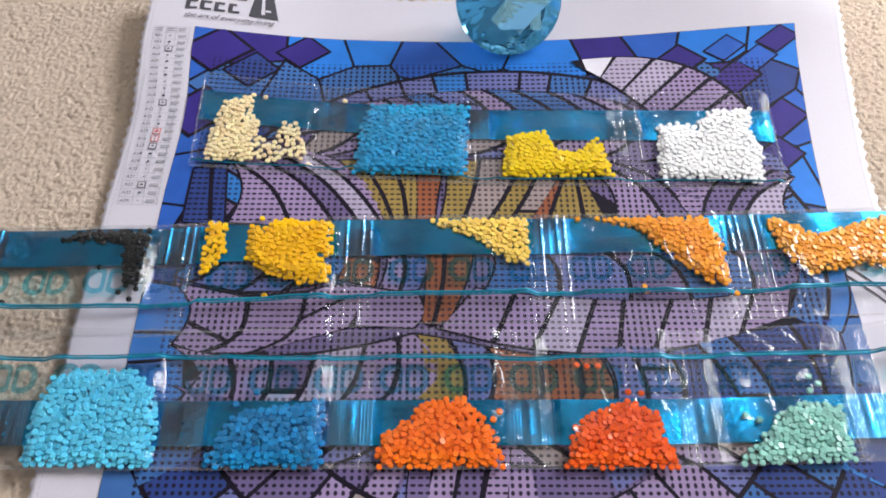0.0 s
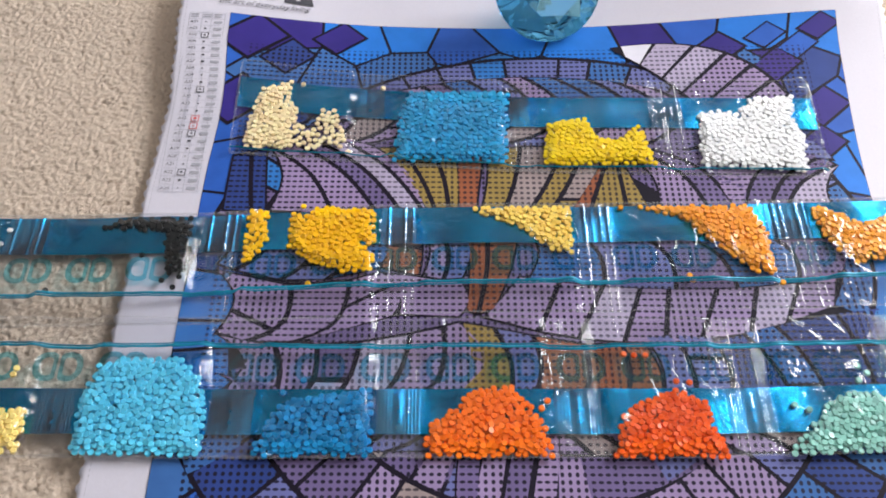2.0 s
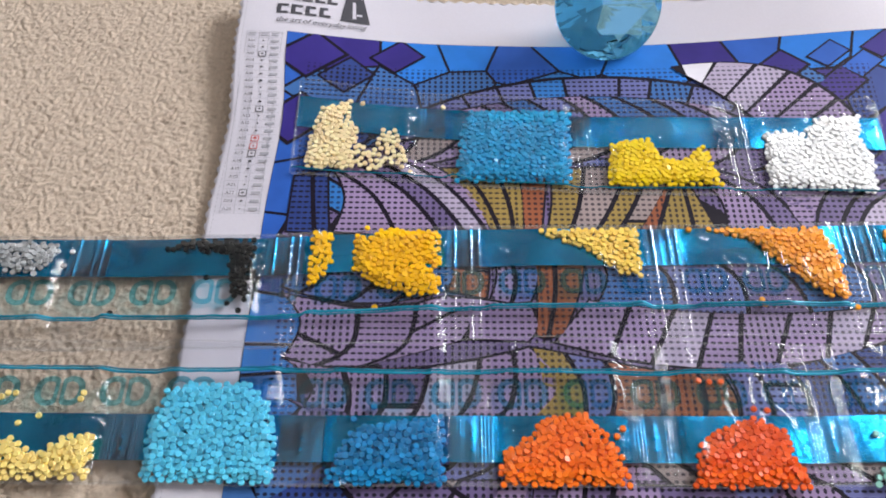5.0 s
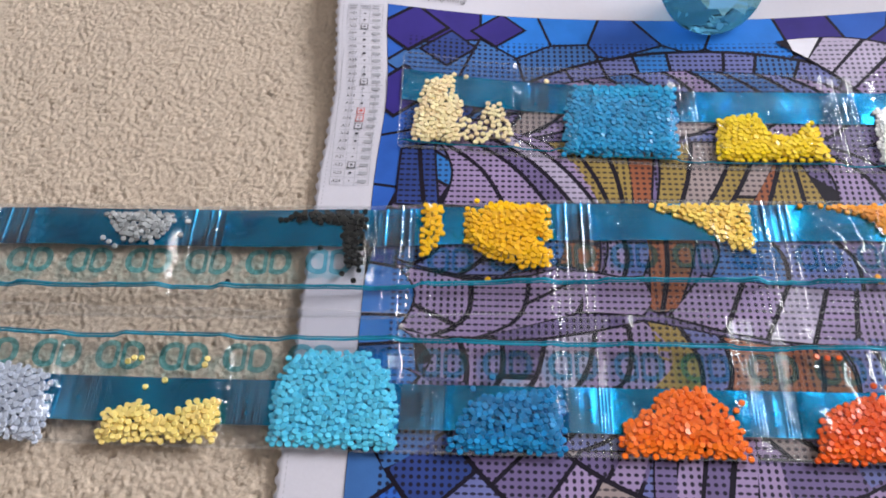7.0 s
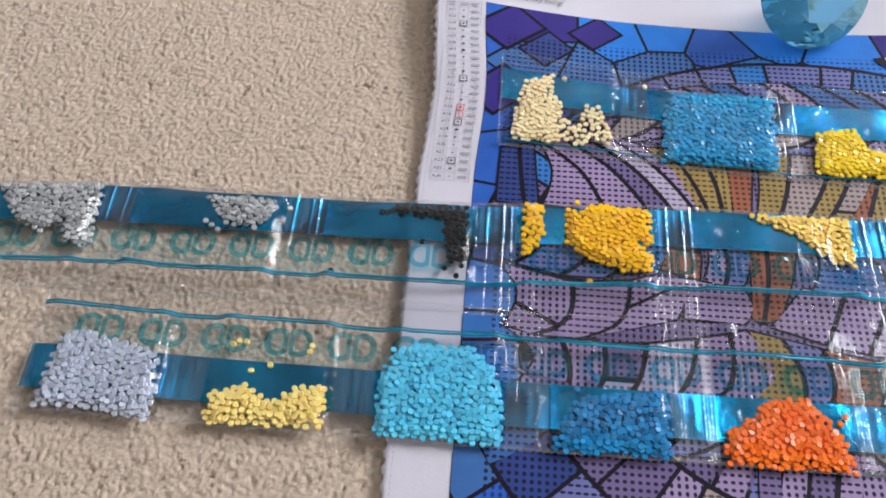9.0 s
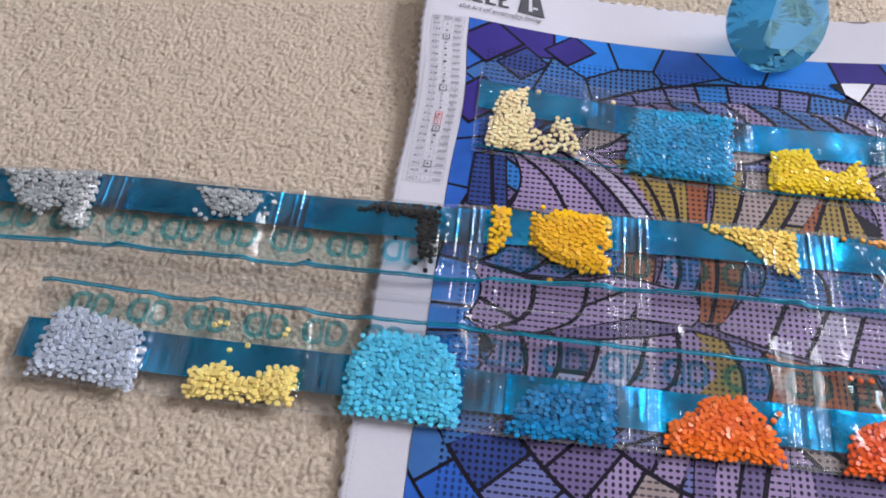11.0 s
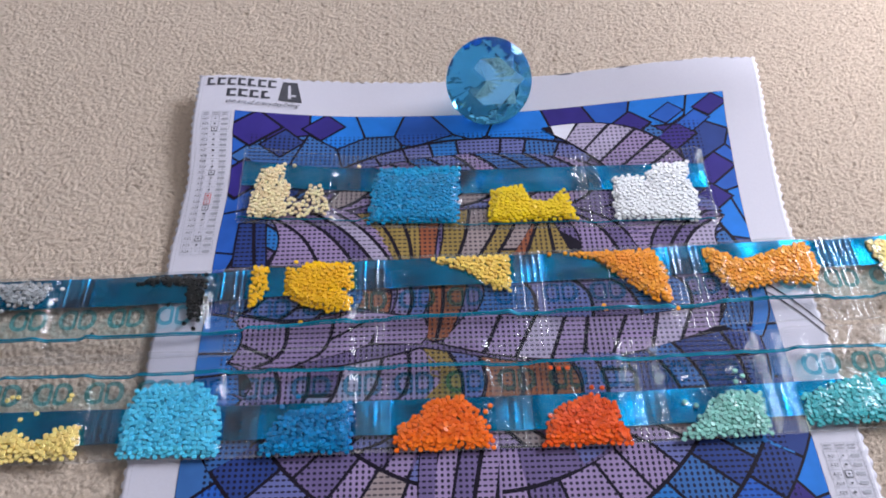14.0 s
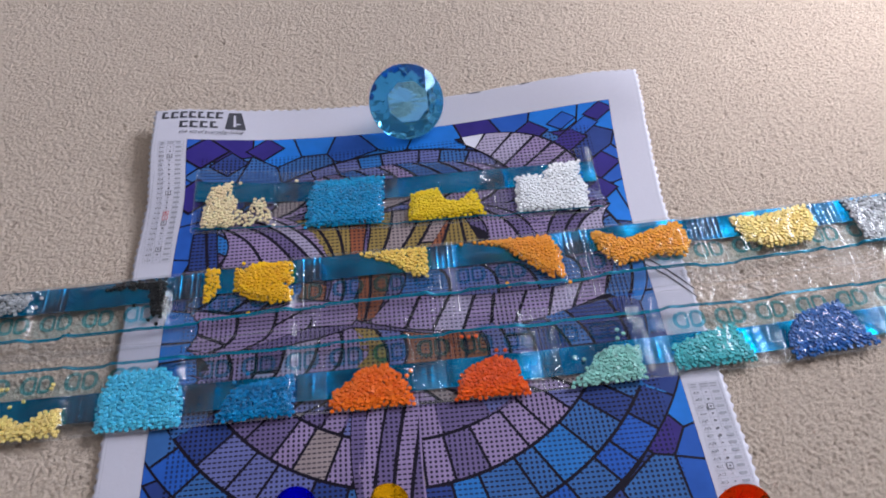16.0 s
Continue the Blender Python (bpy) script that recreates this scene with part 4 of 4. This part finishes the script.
S = mid_strip
S.beads([(-0.207, -0.1295), (-0.162, -0.125), (-0.160, -0.140), (-0.159, -0.157), (-0.171, -0.157), (-0.174, -0.146), (-0.182, -0.153), (-0.193, -0.148), (-0.200, -0.140)], COL["grey"], 2, "grey sparkling round beads")
S.beads([(-0.116, -0.128), (-0.097, -0.1265), (-0.083, -0.129), (-0.084, -0.136), (-0.091, -0.144), (-0.104, -0.142)], COL["grey"], 2, "grey sparkling round beads, small heap")
S.stray([(-0.113, -0.141), (-0.110, -0.143), (-0.080, -0.139), (-0.078, -0.132), (-0.107, -0.145)], COL["grey"])
S.beads([(-0.042, -0.131), (-0.029, -0.1265), (-0.001, -0.1255), (0.001, -0.147), (-0.001, -0.157), (-0.008, -0.153), (-0.012, -0.134), (-0.030, -0.1315)], COL["black"], 2, "black round beads")
S.stray([(-0.056, -0.161), (-0.004, -0.160), (-0.019, -0.145), (-0.009, -0.157)], COL["black"])
S.beads([(0.022, -0.150), (0.023, -0.121), (0.031, -0.121), (0.0325, -0.136), (0.028, -0.145)], COL["golden"], 2, "golden yellow round beads in a narrow row")
S.beads([(0.041, -0.122), (0.046, -0.124), (0.054, -0.1195), (0.077, -0.121), (0.0775, -0.139), (0.072, -0.138), (0.0775, -0.144), (0.077, -0.151), (0.066, -0.153), (0.050, -0.147), (0.041, -0.140)], COL["golden"], 3, "golden yellow round beads, large heap")
S.stray([(0.051, -0.158), (0.046, -0.1195)], COL["golden"])
S.beads([(0.117, -0.1205), (0.163, -0.1185), (0.161, -0.143), (0.152, -0.141), (0.140, -0.131)], COL["lemon"], 2, "pale yellow round beads in a slanting heap")
S.beads([(0.188, -0.118), (0.241, -0.117), (0.246, -0.131), (0.2455, -0.152), (0.237, -0.151), (0.225, -0.139), (0.208, -0.124)], COL["amber"], 3, "light orange round beads in a slanting heap")
S.stray([(0.209, -0.153), (0.210, -0.155), (0.2475, -0.156), (0.184, -0.119)], COL["amber"])
S.beads([(0.267, -0.118), (0.275, -0.118), (0.287, -0.126), (0.302, -0.122), (0.326, -0.114), (0.329, -0.132), (0.324, -0.144), (0.302, -0.142), (0.281, -0.147), (0.271, -0.137)], COL["amber_gold"], 3, "orange-gold round beads, large heap")
S.beads([(0.358, -0.114), (0.380, -0.115), (0.412, -0.108), (0.414, -0.127), (0.405, -0.139), (0.378, -0.142), (0.364, -0.135)], COL["butter"], 3, "pale yellow round beads, large heap")
S.beads([(0.436, -0.108), (0.498, -0.104), (0.496, -0.138), (0.452, -0.147), (0.440, -0.141)], COL["grey"], 2, "grey sparkling round beads")

S = low_strip
S.beads([(-0.158, -0.201), (-0.150, -0.196), (-0.117, -0.203), (-0.114, -0.232), (-0.138, -0.228), (-0.160, -0.229)], COL["silver"], 3, "silvery blue-grey round beads filling the bag")
S.beads([(-0.095, -0.2305), (-0.094, -0.218), (-0.081, -0.2135), (-0.071, -0.219), (-0.062, -0.2135), (-0.050, -0.211), (-0.049, -0.229)], COL["butter"], 3, "pale yellow round beads, low heap")
S.stray([(-0.080, -0.208), (-0.073, -0.205), (-0.087, -0.196), (-0.089, -0.1975), (-0.084, -0.196), (-0.058, -0.196), (-0.0585, -0.1985)], COL["butter"])
S.beads([(-0.030, -0.230), (-0.031, -0.208), (-0.026, -0.194), (-0.018, -0.192), (0.005, -0.192), (0.014, -0.200), (0.0175, -0.214), (0.0175, -0.231)], COL["cyan"], 3, "sky-blue round beads filling the bag")
S.beads([(0.035, -0.231), (0.041, -0.217), (0.046, -0.209), (0.060, -0.206), (0.079, -0.204), (0.0805, -0.231)], COL["navy"], 3, "dark blue round beads")
S.stray([(0.053, -0.201), (0.0455, -0.206)], COL["navy"])
S.beads([(0.0985, -0.231), (0.101, -0.219), (0.110, -0.212), (0.118, -0.204), (0.133, -0.203), (0.145, -0.217), (0.147, -0.231)], COL["orange"], 3, "bright orange round beads in a rounded heap")
S.stray([(0.1435, -0.212), (0.146, -0.209)], COL["orange"])
S.beads([(0.168, -0.231), (0.174, -0.215), (0.180, -0.210), (0.195, -0.204), (0.207, -0.209), (0.208, -0.219), (0.2135, -0.231)], COL["red_orange"], 3, "red-orange round beads in a rounded heap")
S.stray([(0.177, -0.1895), (0.181, -0.190), (0.1855, -0.190), (0.196, -0.201), (0.201, -0.2015)], COL["red_orange"])
S.beads([(0.232, -0.230), (0.244, -0.219), (0.251, -0.211), (0.257, -0.206), (0.270, -0.204), (0.278, -0.206), (0.278, -0.228)], COL["mint"], 3, "pale mint-green round beads in a slanting heap")
S.stray([(0.240, -0.210), (0.245, -0.212), (0.267, -0.200), (0.271, -0.197), (0.268, -0.194)], COL["mint"])
S.beads([(0.296, -0.225), (0.297, -0.208), (0.314, -0.202), (0.337, -0.196), (0.345, -0.222)], COL["teal"], 3, "turquoise round beads filling the bag")
S.beads([(0.364, -0.224), (0.366, -0.207), (0.376, -0.193), (0.404, -0.186), (0.417, -0.218)], COL["deep_blue"], 3, "deep blue round beads filling the bag")

mid_strip.logos([-0.2175 + 0.0253 * i for i in range(30)], 0.0275)
low_strip.logos([-0.1436 + 0.0253 * i for i in range(28)], 0.0355)

# ---- gems ----
def gem(name, r, material, m, label):
    """A round brilliant: table, crown, thin girdle and a pointed pavilion."""
    bm = bmesh.new()
    crown, pav, table = 0.36 * r, 0.76 * r, 0.56 * r
    def ring(rad, z, n, off):
        return [bm.verts.new((rad * math.cos(2 * math.pi * (i + off) / n), rad * math.sin(2 * math.pi * (i + off) / n), z)) for i in range(n)]
    n, q = 8, 4
    t = ring(table, crown, n, 0)
    s = ring(0.80 * r, crown * 0.60, n, 0.5)
    g1 = ring(r, 0.035 * r, q * n, 0)
    g0 = ring(r, -0.035 * r, q * n, 0)
    p = ring(0.46 * r, -pav * 0.56, n, 0.5)
    culet = bm.verts.new((0, 0, -pav))
    bm.faces.new(t)
    last = q * n
    for i in range(n):
        j = (i + 1) % n
        bm.faces.new((t[i], s[i], t[j]))
        bm.faces.new((t[j], s[i], g1[q * j], s[j]))
        bm.faces.new((g0[q * j], p[i], culet, p[j]))
        for k in range(q):
            a, b = (q * i + k) % last, (q * i + k + 1) % last
            bm.faces.new((s[i], g1[a], g1[b]))
            bm.faces.new((g0[a], p[i], g0[b]))
    for i in range(last):
        j = (i + 1) % last
        bm.faces.new((g1[i], g0[i], g0[j], g1[j]))
    bmesh.ops.recalc_face_normals(bm, faces=bm.faces[:])
    ob = part(name, bm, material)
    ob.matrix_world = m
    return tagged(ob, label, "gem", group="acrylic gems")


def leaning(x, y, z, r, turn, roll=0.0):
    """Pose of a gem that lies on its pavilion, its girdle touching down at x, y and its table facing the way of turn."""
    up = 49.0
    m = Matrix.Translation((x, y, z)) @ pose(0, 0, 0, 0, 0, turn) @ pose(0, 0, 0, up, 0, 0) @ pose(0, r, 0.03 * r) @ pose(0, 0, 0, 0, 0, roll)
    return m


gem("faceted_gem", 0.0264, gem_material("blue_crystal", (0.50, 0.79, 0.94)), leaning(0.1600, -0.018, 0.0022, 0.0264, 8, 20), "large clear blue round faceted crystal lying on the canvas edge")
gem("small_gem", 0.0105, gem_material("deep_blue_acrylic", (0.03, 0.06, 0.90)), leaning(0.084, -0.292, 0.0015, 0.0105, 10, 5), "small deep blue faceted acrylic gem on the canvas")
gem("small_gem", 0.0100, gem_material("yellow_acrylic", (1.0, 0.83, 0.10)), leaning(0.129, -0.294, 0.0015, 0.0100, -12, 15), "small golden yellow faceted acrylic gem on the canvas")
gem("small_gem", 0.0150, gem_material("orange_acrylic", (1.0, 0.38, 0.05)), leaning(0.303, -0.322, 0.0015, 0.0150, 0, 10), "orange faceted acrylic gem on the canvas margin")
